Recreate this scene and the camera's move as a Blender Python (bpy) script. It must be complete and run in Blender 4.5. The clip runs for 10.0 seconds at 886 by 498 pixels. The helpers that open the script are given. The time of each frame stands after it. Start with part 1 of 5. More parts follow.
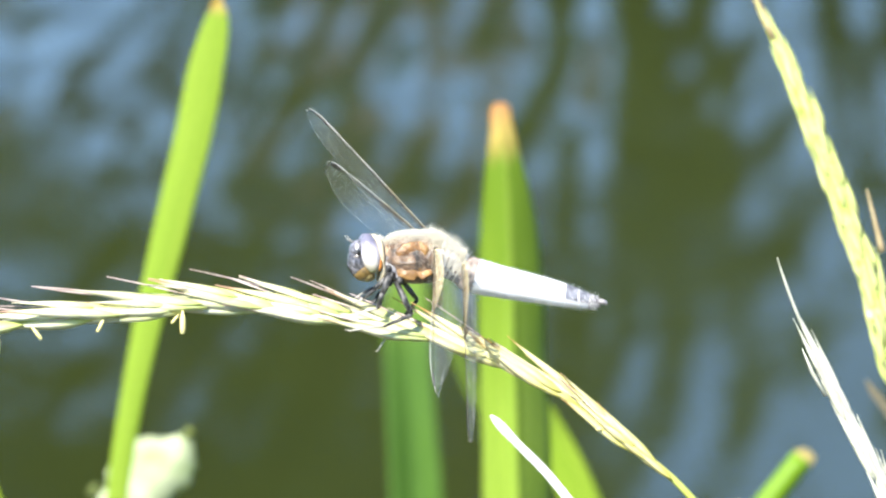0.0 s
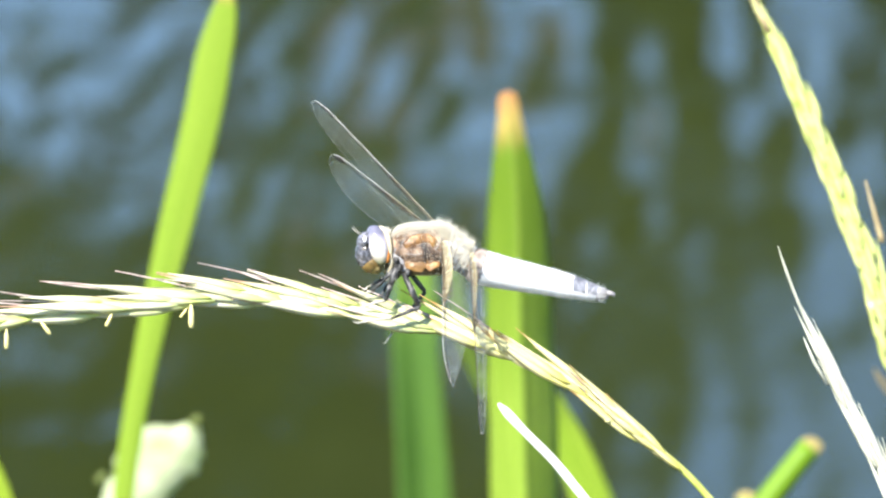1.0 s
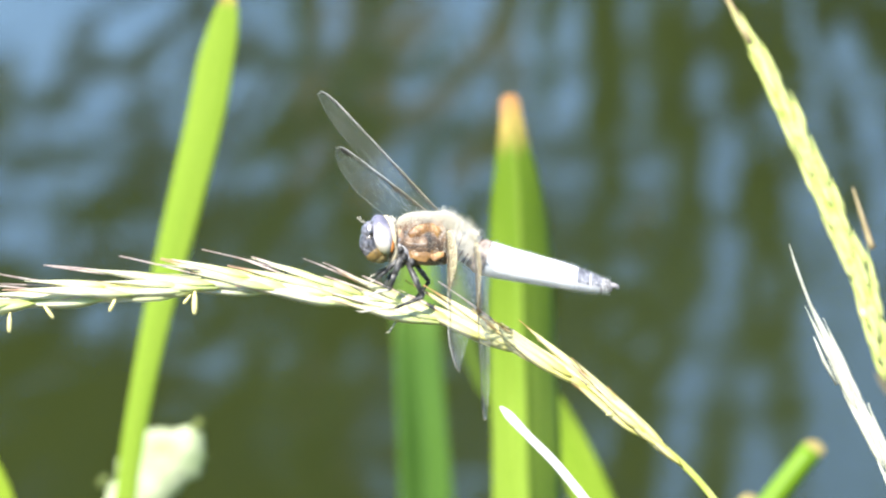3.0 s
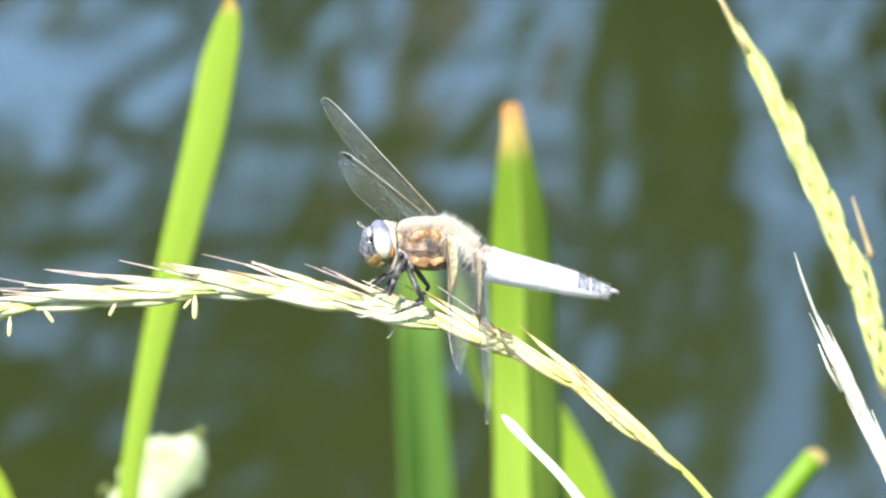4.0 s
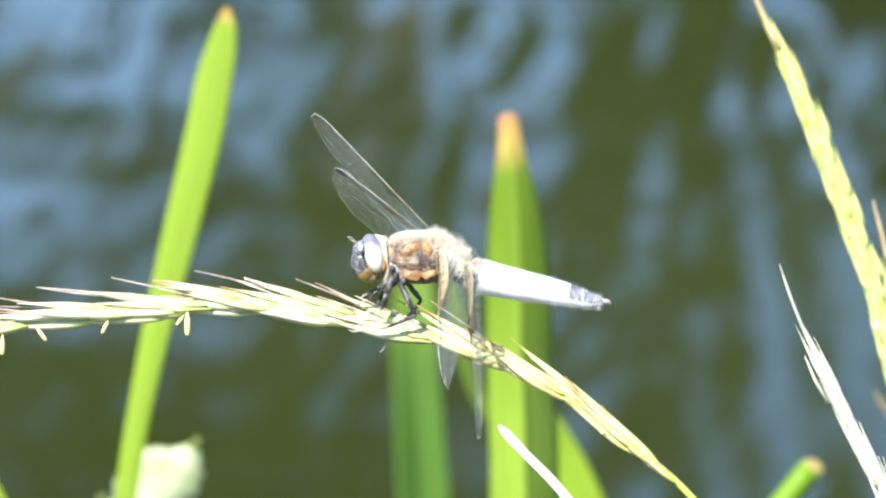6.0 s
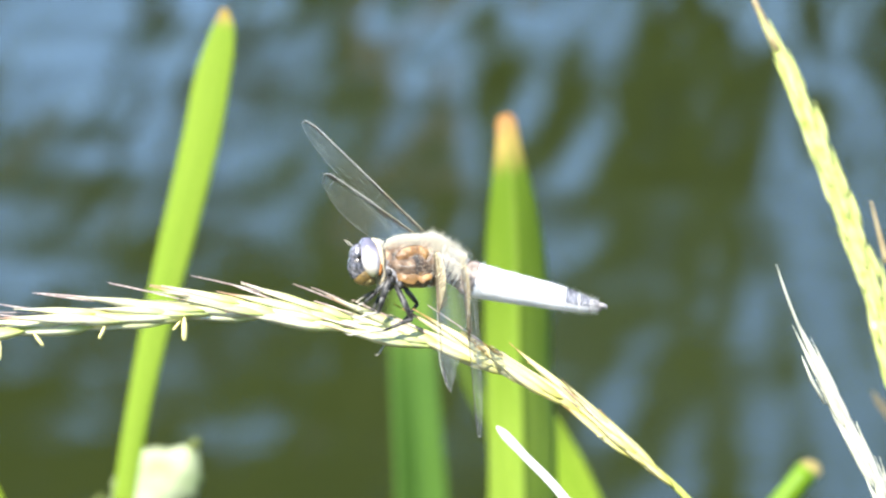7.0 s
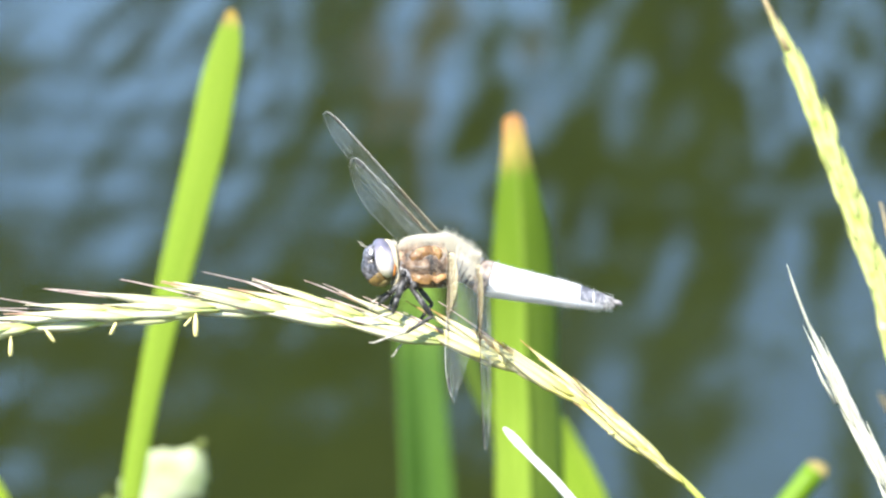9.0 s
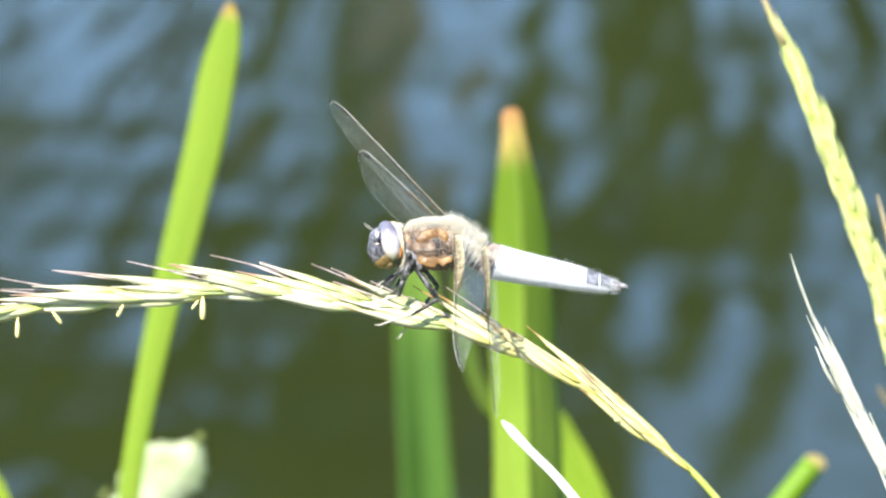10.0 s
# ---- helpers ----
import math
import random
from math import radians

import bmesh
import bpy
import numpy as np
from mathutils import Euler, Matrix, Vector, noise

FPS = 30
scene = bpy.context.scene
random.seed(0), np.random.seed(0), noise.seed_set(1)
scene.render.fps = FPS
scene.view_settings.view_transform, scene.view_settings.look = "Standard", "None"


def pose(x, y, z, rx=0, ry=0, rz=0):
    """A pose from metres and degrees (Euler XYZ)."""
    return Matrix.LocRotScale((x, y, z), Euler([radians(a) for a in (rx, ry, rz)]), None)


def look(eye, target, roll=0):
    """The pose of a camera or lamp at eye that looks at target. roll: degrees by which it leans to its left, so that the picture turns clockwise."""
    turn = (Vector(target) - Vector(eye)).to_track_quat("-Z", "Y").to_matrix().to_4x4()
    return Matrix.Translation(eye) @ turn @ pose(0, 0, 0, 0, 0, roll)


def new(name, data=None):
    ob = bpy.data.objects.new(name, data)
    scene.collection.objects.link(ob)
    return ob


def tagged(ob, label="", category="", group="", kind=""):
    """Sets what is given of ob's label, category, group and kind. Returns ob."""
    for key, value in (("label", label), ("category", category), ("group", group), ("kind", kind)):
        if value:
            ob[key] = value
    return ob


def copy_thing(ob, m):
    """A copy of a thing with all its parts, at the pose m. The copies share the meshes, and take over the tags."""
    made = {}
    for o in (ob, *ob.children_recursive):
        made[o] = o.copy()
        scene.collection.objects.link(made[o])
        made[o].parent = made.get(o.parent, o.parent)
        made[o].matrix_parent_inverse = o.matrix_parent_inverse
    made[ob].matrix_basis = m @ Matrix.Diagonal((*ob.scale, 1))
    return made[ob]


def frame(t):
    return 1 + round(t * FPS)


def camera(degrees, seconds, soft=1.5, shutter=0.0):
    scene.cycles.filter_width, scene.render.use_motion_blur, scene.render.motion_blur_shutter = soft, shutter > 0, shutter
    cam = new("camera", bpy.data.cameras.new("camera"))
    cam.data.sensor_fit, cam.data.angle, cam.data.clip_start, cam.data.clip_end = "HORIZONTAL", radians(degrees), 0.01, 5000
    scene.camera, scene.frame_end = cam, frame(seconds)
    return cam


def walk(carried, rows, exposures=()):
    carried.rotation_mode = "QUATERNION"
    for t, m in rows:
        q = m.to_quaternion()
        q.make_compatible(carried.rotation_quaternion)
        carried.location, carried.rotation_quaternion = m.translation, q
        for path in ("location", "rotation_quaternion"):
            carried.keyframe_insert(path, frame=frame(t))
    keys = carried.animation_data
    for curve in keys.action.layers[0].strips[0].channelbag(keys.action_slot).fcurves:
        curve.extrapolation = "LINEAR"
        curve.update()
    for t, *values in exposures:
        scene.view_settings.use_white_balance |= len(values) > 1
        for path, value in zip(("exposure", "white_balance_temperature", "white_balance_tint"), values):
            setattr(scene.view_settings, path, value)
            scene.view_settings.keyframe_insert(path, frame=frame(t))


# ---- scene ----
# A dragonfly on a bending grass ear at a pond's edge; plant sizes in millimetres, the place in metres.
TILT = -12.0          # the lens looks a little down on the water
EYE = 0.90            # height of the lens over the water
NEAR = 1.03           # distance to the dragonfly
MM = 0.001


def plane(d, x=0.0, z=0.0, turn=0.0, y=0.0):
    """A pose in the upright sheet d metres ahead, that leans with the lens: x and z in millimetres from its middle."""
    c, s = math.cos(radians(TILT)), math.sin(radians(TILT))
    return pose(0, d * c, EYE + d * s, TILT) @ pose(x * MM, y * MM, z * MM, 0, turn, 0)


# ---- camera ----
CAMERA_TURNS = [
    (0, -0.070, 0.106), (0.5, -0.033, 0.031), (1, 0.000, 0.000), (1.5, 0.033, -0.029),
    (2, -0.004, 0.009), (2.5, 0.007, 0.010), (4, 0.037, 0.105), (4.5, 0.044, 0.129),
    (5, 0.056, 0.116), (5.5, 0.030, 0.182), (7, -0.014, 0.206), (7.5, 0.030, 0.166),
    (8, 0.047, 0.223), (8.5, 0.067, 0.241), (9, 0.048, 0.215), (9.5, 0.011, 0.249),
    (10, 0.034, 0.155),
]

cam = camera(8.0, 10.0, soft=2.4)
cam.data.dof.use_dof = True
cam.data.dof.focus_distance = 1.025
cam.data.dof.aperture_fstop = 37
walk(cam, [(t, pose(0, 0, EYE, 90 + TILT + up, 0, yaw)) for t, yaw, up in CAMERA_TURNS], exposures=[(0, 1.58), (8.2, 1.58), (9.3, 1.48), (10, 1.46)])

# ---- sky and sun ----
SUN_TO = Vector((-0.42, -0.62, 0.80)).normalized()   # the way to the sun: behind the lens, high, to its left
sky = bpy.data.worlds.new("sky")
scene.world = sky
sky.use_nodes = True
nodes, links = sky.node_tree.nodes, sky.node_tree.links
tex = nodes.new("ShaderNodeTexSky")
tex.sky_type = "NISHITA"
tex.sun_disc = False
tex.sun_elevation = math.asin(SUN_TO.z)
tex.sun_rotation = math.atan2(SUN_TO.x, SUN_TO.y)
tex.air_density, tex.dust_density, tex.ozone_density = 0.7, 0.0, 5.0
links.new(tex.outputs[0], nodes["Background"].inputs[0])
nodes["Background"].inputs[1].default_value = 0.088
sun = new("sun", bpy.data.lights.new("sun", "SUN"))
sun.data.energy, sun.data.angle, sun.data.color = 4.2, radians(0.55), (1.0, 0.95, 0.86)
sun.matrix_world = look(SUN_TO * 20, (0, 0, 0))


# ---- materials ----
def material(name, colour, rough=0.5, metal=0.0, second=None, scale=400.0, bump=0.0, bump_scale=900.0, spread=0.0, coat=0.0, spec=0.5, through_light=0.0, stretch=(1, 1, 1), coords="Object"):
    """A surface with mottling of two colours at two scales, fine relief, a spread of tone from piece to piece, and light shining through."""
    m = bpy.data.materials.new(name)
    m.use_nodes = True
    n, l = m.node_tree.nodes, m.node_tree.links
    b = n["Principled BSDF"]
    b.inputs["Roughness"].default_value, b.inputs["Metallic"].default_value = rough, metal
    b.inputs["Coat Weight"].default_value, b.inputs["Specular IOR Level"].default_value = coat, spec
    at = n.new("ShaderNodeTexCoord")
    mapping = n.new("ShaderNodeMapping")
    mapping.inputs["Scale"].default_value = stretch
    l.new(at.outputs[coords], mapping.inputs[0])
    big, small = n.new("ShaderNodeTexNoise"), n.new("ShaderNodeTexNoise")
    big.inputs["Scale"].default_value, big.inputs["Detail"].default_value = scale, 3
    small.inputs["Scale"].default_value, small.inputs["Detail"].default_value = scale * 6, 2
    for k in (big, small):
        l.new(mapping.outputs[0], k.inputs["Vector"])
    add = n.new("ShaderNodeMath")
    add.operation = "MULTIPLY_ADD"
    l.new(small.outputs[0], add.inputs[0])
    add.inputs[1].default_value = 0.35
    l.new(big.outputs[0], add.inputs[2])
    ramp = n.new("ShaderNodeValToRGB")
    ramp.color_ramp.elements[0].position, ramp.color_ramp.elements[1].position = 0.45, 0.90
    ramp.color_ramp.elements[0].color = (*colour, 1)
    ramp.color_ramp.elements[1].color = (*(second or [min(1, c * 1.35) for c in colour]), 1)
    l.new(add.outputs[0], ramp.inputs[0])
    out = ramp.outputs[0]
    if spread:
        info, hue, span = n.new("ShaderNodeObjectInfo"), n.new("ShaderNodeHueSaturation"), n.new("ShaderNodeMapRange")
        span.inputs[3].default_value, span.inputs[4].default_value = 1 - spread, 1 + spread
        l.new(info.outputs["Random"], span.inputs[0])
        l.new(span.outputs[0], hue.inputs["Value"])
        l.new(out, hue.inputs["Color"])
        out = hue.outputs[0]
    l.new(out, b.inputs["Base Color"])
    if bump:
        fine, rise = n.new("ShaderNodeTexNoise"), n.new("ShaderNodeBump")
        fine.inputs["Scale"].default_value = bump_scale
        l.new(mapping.outputs[0], fine.inputs["Vector"])
        rise.inputs["Strength"].default_value, rise.inputs["Distance"].default_value = bump, 0.0002
        l.new(fine.outputs[0], rise.inputs["Height"])
        l.new(rise.outputs[0], b.inputs["Normal"])
    if through_light:
        glow, mix = n.new("ShaderNodeBsdfTranslucent"), n.new("ShaderNodeMixShader")
        mix.inputs[0].default_value = through_light
        l.new(out, glow.inputs[0])
        l.new(b.outputs[0], mix.inputs[1])
        l.new(glow.outputs[0], mix.inputs[2])
        l.new(mix.outputs[0], n["Material Output"].inputs[0])
    return m


def blade_material(name, low, high, tip=None, rough=0.42, through_light=0.35, tip_tone=None):
    """A leaf blade: fine veins along it, blotches, and (with tip) an end that has dried to rust; optionally another
    tone spreads in towards the tip.
    """
    m = material(name, low, rough, second=high, scale=5, stretch=(2.5, 1.0, 1), coords="UV", through_light=through_light, spec=0.22)
    n, l = m.node_tree.nodes, m.node_tree.links
    b = n["Principled BSDF"]
    at = [k for k in n if k.bl_idname == "ShaderNodeTexCoord"][0]
    ramp = [k for k in n if k.bl_idname == "ShaderNodeValToRGB"][0]
    wave = n.new("ShaderNodeTexWave")
    wave.bands_direction = "X"
    wave.inputs["Scale"].default_value, wave.inputs["Distortion"].default_value = 5.5, 0.8
    l.new(at.outputs["UV"], wave.inputs["Vector"])
    veins = n.new("ShaderNodeMixRGB")
    veins.blend_type = "MULTIPLY"
    veins.inputs[0].default_value = 0.22
    l.new(ramp.outputs[0], veins.inputs[1])
    l.new(wave.outputs[0], veins.inputs[2])
    out = veins.outputs[0]
    if tip_tone:
        run, grade, dull = n.new("ShaderNodeSeparateXYZ"), n.new("ShaderNodeMapRange"), n.new("ShaderNodeMixRGB")
        patch, drift = n.new("ShaderNodeTexNoise"), n.new("ShaderNodeMath")
        patch.inputs["Scale"].default_value, patch.inputs["Detail"].default_value = 9, 4
        l.new(at.outputs["UV"], patch.inputs["Vector"])
        l.new(at.outputs["UV"], run.inputs[0])
        drift.operation = "MULTIPLY_ADD"
        drift.inputs[1].default_value = 0.22
        l.new(patch.outputs[0], drift.inputs[0])
        l.new(run.outputs[1], drift.inputs[2])
        grade.inputs[1].default_value, grade.inputs[2].default_value = tip_tone[0] + 0.11, tip_tone[1] + 0.11
        l.new(drift.outputs[0], grade.inputs[0])
        l.new(grade.outputs[0], dull.inputs[0])
        l.new(out, dull.inputs[1])
        dull.inputs[2].default_value = (*tip_tone[2], 1)
        out = dull.outputs[0]
    if tip:
        split, fade, rust = n.new("ShaderNodeSeparateXYZ"), n.new("ShaderNodeMapRange"), n.new("ShaderNodeMixRGB")
        l.new(at.outputs["UV"], split.inputs[0])
        fade.inputs[1].default_value, fade.inputs[2].default_value = tip[0], tip[1]
        blot, sway = n.new("ShaderNodeTexNoise"), n.new("ShaderNodeMath")
        blot.inputs["Scale"].default_value = 7
        l.new(at.outputs["UV"], blot.inputs["Vector"])
        sway.operation = "MULTIPLY_ADD"
        sway.inputs[1].default_value = (tip[0] - tip[1]) * 0.9
        l.new(blot.outputs[0], sway.inputs[0])
        l.new(split.outputs[1], sway.inputs[2])
        l.new(sway.outputs[0], fade.inputs[0])
        pale, sear, fleck = n.new("ShaderNodeMapRange"), n.new("ShaderNodeMixRGB"), n.new("ShaderNodeTexNoise")
        pale.inputs[1].default_value, pale.inputs[2].default_value = tip[0] * 1.7 - tip[1] * 0.7, tip[0]
        fleck.inputs["Scale"].default_value, fleck.inputs["Detail"].default_value = 26, 3
        l.new(at.outputs["UV"], fleck.inputs["Vector"])
        ripe = n.new("ShaderNodeValToRGB")
        ripe.color_ramp.elements[0].position, ripe.color_ramp.elements[1].position = 0.40, 0.60
        ripe.color_ramp.elements[0].color, ripe.color_ramp.elements[1].color = (0.34, 0.20, 0.065, 1), (0.52, 0.47, 0.11, 1)
        l.new(fleck.outputs[0], ripe.inputs[0])
        l.new(sway.outputs[0], pale.inputs[0])
        l.new(pale.outputs[0], sear.inputs[0])
        l.new(out, sear.inputs[1])
        l.new(ripe.outputs[0], sear.inputs[2])
        rust.inputs[2].default_value = (*tip[2], 1)
        l.new(fade.outputs[0], rust.inputs[0])
        l.new(sear.outputs[0], rust.inputs[1])
        out = rust.outputs[0]
    l.new(out, b.inputs["Base Color"])
    glow = [k for k in n if k.bl_idname == "ShaderNodeBsdfTranslucent"][0]
    l.new(out, glow.inputs[0])
    rise = n.new("ShaderNodeBump")
    rise.inputs["Strength"].default_value, rise.inputs["Distance"].default_value = 0.25, 0.0003
    l.new(wave.outputs[0], rise.inputs["Height"])
    l.new(rise.outputs[0], b.inputs["Normal"])
    return m


def film_material(name, colour, opacity, rough=0.12):
    """The clear skin of a wing: mostly seen through, with a weak sheen."""
    m = material(name, colour, rough, scale=300, spec=0.5, bump=0.15, bump_scale=500)
    n, l = m.node_tree.nodes, m.node_tree.links
    clear, mix = n.new("ShaderNodeBsdfTransparent"), n.new("ShaderNodeMixShader")
    mix.inputs[0].default_value = opacity
    l.new(clear.outputs[0], mix.inputs[1])
    l.new(n["Principled BSDF"].outputs[0], mix.inputs[2])
    l.new(mix.outputs[0], n["Material Output"].inputs[0])
    return m


def water_material():
    m = material("pond_water", (0.024, 0.033, 0.008), 0.062, second=(0.030, 0.040, 0.0105), scale=0.8, spec=0.5)
    n, l = m.node_tree.nodes, m.node_tree.links
    b = n["Principled BSDF"]
    b.inputs["IOR"].default_value = 1.333
    at = [k for k in n if k.bl_idname == "ShaderNodeTexCoord"][0]
    ripple, rise = n.new("ShaderNodeTexNoise"), n.new("ShaderNodeBump")
    ripple.inputs["Scale"].default_value, ripple.inputs["Detail"].default_value = 38, 2.5
    l.new(at.outputs["Object"], ripple.inputs["Vector"])
    rise.inputs["Strength"].default_value, rise.inputs["Distance"].default_value = 1.0, 0.00078
    l.new(ripple.outputs[0], rise.inputs["Height"])
    l.new(rise.outputs[0], b.inputs["Normal"])
    return m


WATER = water_material()
SOIL = material("bank_soil", (0.040, 0.030, 0.018), 0.9, second=(0.045, 0.062, 0.018), scale=1.3, bump=0.6, bump_scale=30)
BARK = material("bark", (0.08, 0.06, 0.045), 0.9, second=(0.16, 0.13, 0.10), scale=6, bump=0.8, bump_scale=20)
FOLIAGE = material("tree_leaves", (0.035, 0.06, 0.012), 0.6, second=(0.08, 0.12, 0.025), scale=0.8, through_light=0.25)
REED = blade_material("reed_green", (0.25, 0.39, 0.024), (0.36, 0.49, 0.046), through_light=0.30)
REED_TIPPED = blade_material("reed_green_yellow_tip", (0.225, 0.37, 0.026), (0.32, 0.46, 0.05), through_light=0.28, tip=(0.982, 0.995, (0.46, 0.30, 0.04)))
REED_RUST = blade_material("reed_green_rusty_tip", (0.21, 0.34, 0.030), (0.30, 0.43, 0.055), through_light=0.20, tip=(0.942, 0.985, (0.52, 0.24, 0.10)), tip_tone=(0.64, 0.86, (0.125, 0.215, 0.014)))
REED_DEEP = blade_material("reed_deep_green", (0.052, 0.125, 0.016), (0.082, 0.172, 0.025), through_light=0.15, tip_tone=(0.86, 0.96, (0.13, 0.22, 0.03)))
# The bent leaf's darker upper end is shade, put into its colour.
REED_BENT = blade_material("reed_green_bent", (0.20, 0.34, 0.02), (0.30, 0.44, 0.04), through_light=0.25, tip_tone=(0.72, 0.82, (0.085, 0.14, 0.018)))
STEM_CUT = blade_material("cut_stem_green", (0.15, 0.31, 0.014), (0.23, 0.40, 0.025), through_light=0.15)
TAN_HUSK = material("withered_tan", (0.28, 0.21, 0.10), 0.7, second=(0.46, 0.37, 0.20), scale=400)
PITH = material("dry_pith", (0.20, 0.15, 0.045), 0.8, second=(0.40, 0.34, 0.12), scale=900)
WITHERED = material("withered_olive", (0.06, 0.085, 0.014), 0.8, second=(0.12, 0.15, 0.035), scale=600)
TAN_STRAW = blade_material("tan_straw", (0.15, 0.13, 0.08), (0.23, 0.21, 0.14), through_light=0.2)
PALE_STRAW = blade_material("bleached_straw", (0.70, 0.74, 0.70), (0.82, 0.84, 0.78), through_light=0.2)
SOFT_LEAF = material("downy_leaf", (0.32, 0.45, 0.16), 0.7, second=(0.68, 0.73, 0.50), scale=130, bump=0.7, bump_scale=260, through_light=0.4)


def husk_material(name, foot, middle, end, spread):
    """A grass husk: green at its foot, cream along its back, violet-brown at the point, with fine ribs."""
    m = material(name, [c * 0.72 for c in middle], 0.42, second=[min(0.92, c * 1.14) for c in middle], scale=420, stretch=(0.10, 1, 1), bump=0.5, bump_scale=1100, spread=spread, through_light=0.22)
    n, l = m.node_tree.nodes, m.node_tree.links
    at = [k for k in n if k.bl_idname == "ShaderNodeTexCoord"][0]
    hue = [k for k in n if k.bl_idname == "ShaderNodeHueSaturation"][0]
    ramp = [k for k in n if k.bl_idname == "ShaderNodeValToRGB"][0]
    split, span, along, mix = n.new("ShaderNodeSeparateXYZ"), n.new("ShaderNodeMapRange"), n.new("ShaderNodeValToRGB"), n.new("ShaderNodeMixRGB")
    l.new(at.outputs["Object"], split.inputs[0])
    l.new(split.outputs[0], span.inputs[0])
    span.inputs[2].default_value = 0.0155
    l.new(span.outputs[0], along.inputs[0])
    e = along.color_ramp.elements
    e[0].color, e[1].color = (*foot, 1), (*end, 1)
    e[0].position = 0.05
    k = e.new(0.42)
    k.color = (1, 1, 1, 1)
    k = e.new(0.80)
    k.color = (1, 1, 1, 1)
    mix.blend_type = "MULTIPLY"
    mix.inputs[0].default_value = 1.0
    l.new(ramp.outputs[0], mix.inputs[1])
    l.new(along.outputs[0], mix.inputs[2])
    # Lower sides are tinted darker: shade between overlapping husks, put into the colour.
    side, edge, gap_shade = n.new("ShaderNodeMapRange"), n.new("ShaderNodeValToRGB"), n.new("ShaderNodeMixRGB")
    l.new(split.outputs[2], side.inputs[0])
    side.inputs[1].default_value, side.inputs[2].default_value = -0.0010, 0.0004
    l.new(side.outputs[0], edge.inputs[0])
    edge.color_ramp.elements[0].color, edge.color_ramp.elements[1].color = (0.74, 0.76, 0.36, 1), (1, 1, 1, 1)
    gap_shade.blend_type = "MULTIPLY"
    gap_shade.inputs[0].default_value = 1.0
    l.new(mix.outputs[0], gap_shade.inputs[1])
    l.new(edge.outputs[0], gap_shade.inputs[2])
    l.new(gap_shade.outputs[0], hue.inputs["Color"])
    return m


GLUME = husk_material("glume_cream_green", (0.80, 0.90, 0.44), (0.87, 0.83, 0.60), (0.76, 0.52, 0.48), 0.10)
LEMMA = husk_material("lemma_pale_green", (0.76, 0.88, 0.40), (0.87, 0.83, 0.61), (0.68, 0.44, 0.42), 0.12)
GOLD = husk_material("glume_golden", (0.86, 0.86, 0.40), (0.88, 0.78, 0.45), (0.56, 0.36, 0.22), 0.14)
AWN = material("awn_violet_brown", (0.33, 0.19, 0.19), 0.5, second=(0.80, 0.70, 0.64), scale=420, spread=0.3)
STALK = material("stalk_yellow_green", (0.36, 0.42, 0.08), 0.45, second=(0.50, 0.52, 0.15), scale=200, stretch=(1, 1, 0.1))
ANTHER = material("anther_yellow", (0.72, 0.64, 0.26), 0.6, scale=600)
GREEN_GLUME = material("glume_fresh_green", (0.36, 0.47, 0.06), 0.45, second=(0.78, 0.80, 0.36), scale=330, stretch=(0.12, 1, 1), bump=0.3, spread=0.14, through_light=0.2)
DRY_GLUME = material("glume_bleached", (0.42, 0.44, 0.34), 0.5, second=(0.68, 0.68, 0.58), scale=300, stretch=(0.12, 1, 1), bump=0.4, spread=0.15, through_light=0.2)
CHITIN = material("thorax_brown", (0.055, 0.035, 0.026), 0.5, second=(0.17, 0.105, 0.068), scale=330, bump=0.5, bump_scale=1500)


def mottle(m, stops):
    """Gives a mottled surface more tones: rows of (position, colour)."""
    ramp = [k for k in m.node_tree.nodes if k.bl_idname == "ShaderNodeValToRGB"][0].color_ramp
    for e in list(ramp.elements)[1:]:
        ramp.elements.remove(e)
    ramp.elements[0].position, ramp.elements[0].color = stops[0][0], (*stops[0][1], 1)
    for at, colour in stops[1:]:
        ramp.elements.new(at).color = (*colour, 1)
    return m


mottle(CHITIN, [(0.54, (0.030, 0.024, 0.020)), (0.62, (0.11, 0.070, 0.045)), (0.70, (0.21, 0.135, 0.085)), (0.80, (0.40, 0.31, 0.22))])
RUST_PLATE = material("thorax_rust_plate", (0.045, 0.030, 0.020), 0.45, second=(0.27, 0.145, 0.055), scale=620, bump=0.8, bump_scale=1600)
mottle(RUST_PLATE, [(0.50, (0.045, 0.026, 0.016)), (0.62, (0.17, 0.085, 0.032)), (0.80, (0.38, 0.21, 0.075))])
TAN_PLATE = material("thorax_tan_plate", (0.12, 0.06, 0.022), 0.45, second=(0.33, 0.19, 0.065), scale=520, bump=0.6, bump_scale=1600)
PALE_SEAM = material("thorax_pale_seam", (0.14, 0.125, 0.115), 0.7, second=(0.36, 0.33, 0.30), scale=600)
SPECKLED = material("slate_speckled", (0.05, 0.05, 0.055), 0.4, second=(0.36, 0.35, 0.36), scale=900, bump=0.6, bump_scale=1500)
SUTURE = material("thorax_dark_seam", (0.015, 0.012, 0.011), 0.85, second=(0.06, 0.05, 0.045), scale=700, spec=0.15)
FUZZ = material("cream_hair", (0.82, 0.79, 0.69), 0.7, second=(0.90, 0.88, 0.81), scale=500, through_light=0.45)
BLOOM = material("pale_blue_bloom", (0.84, 0.85, 0.87), 0.75, second=(0.89, 0.895, 0.91), scale=500, bump=0.3, bump_scale=1500)
TAIL_DARK = material("tail_slate", (0.045, 0.05, 0.07), 0.45, second=(0.24, 0.25, 0.30), scale=700, bump=0.4, bump_scale=1500)


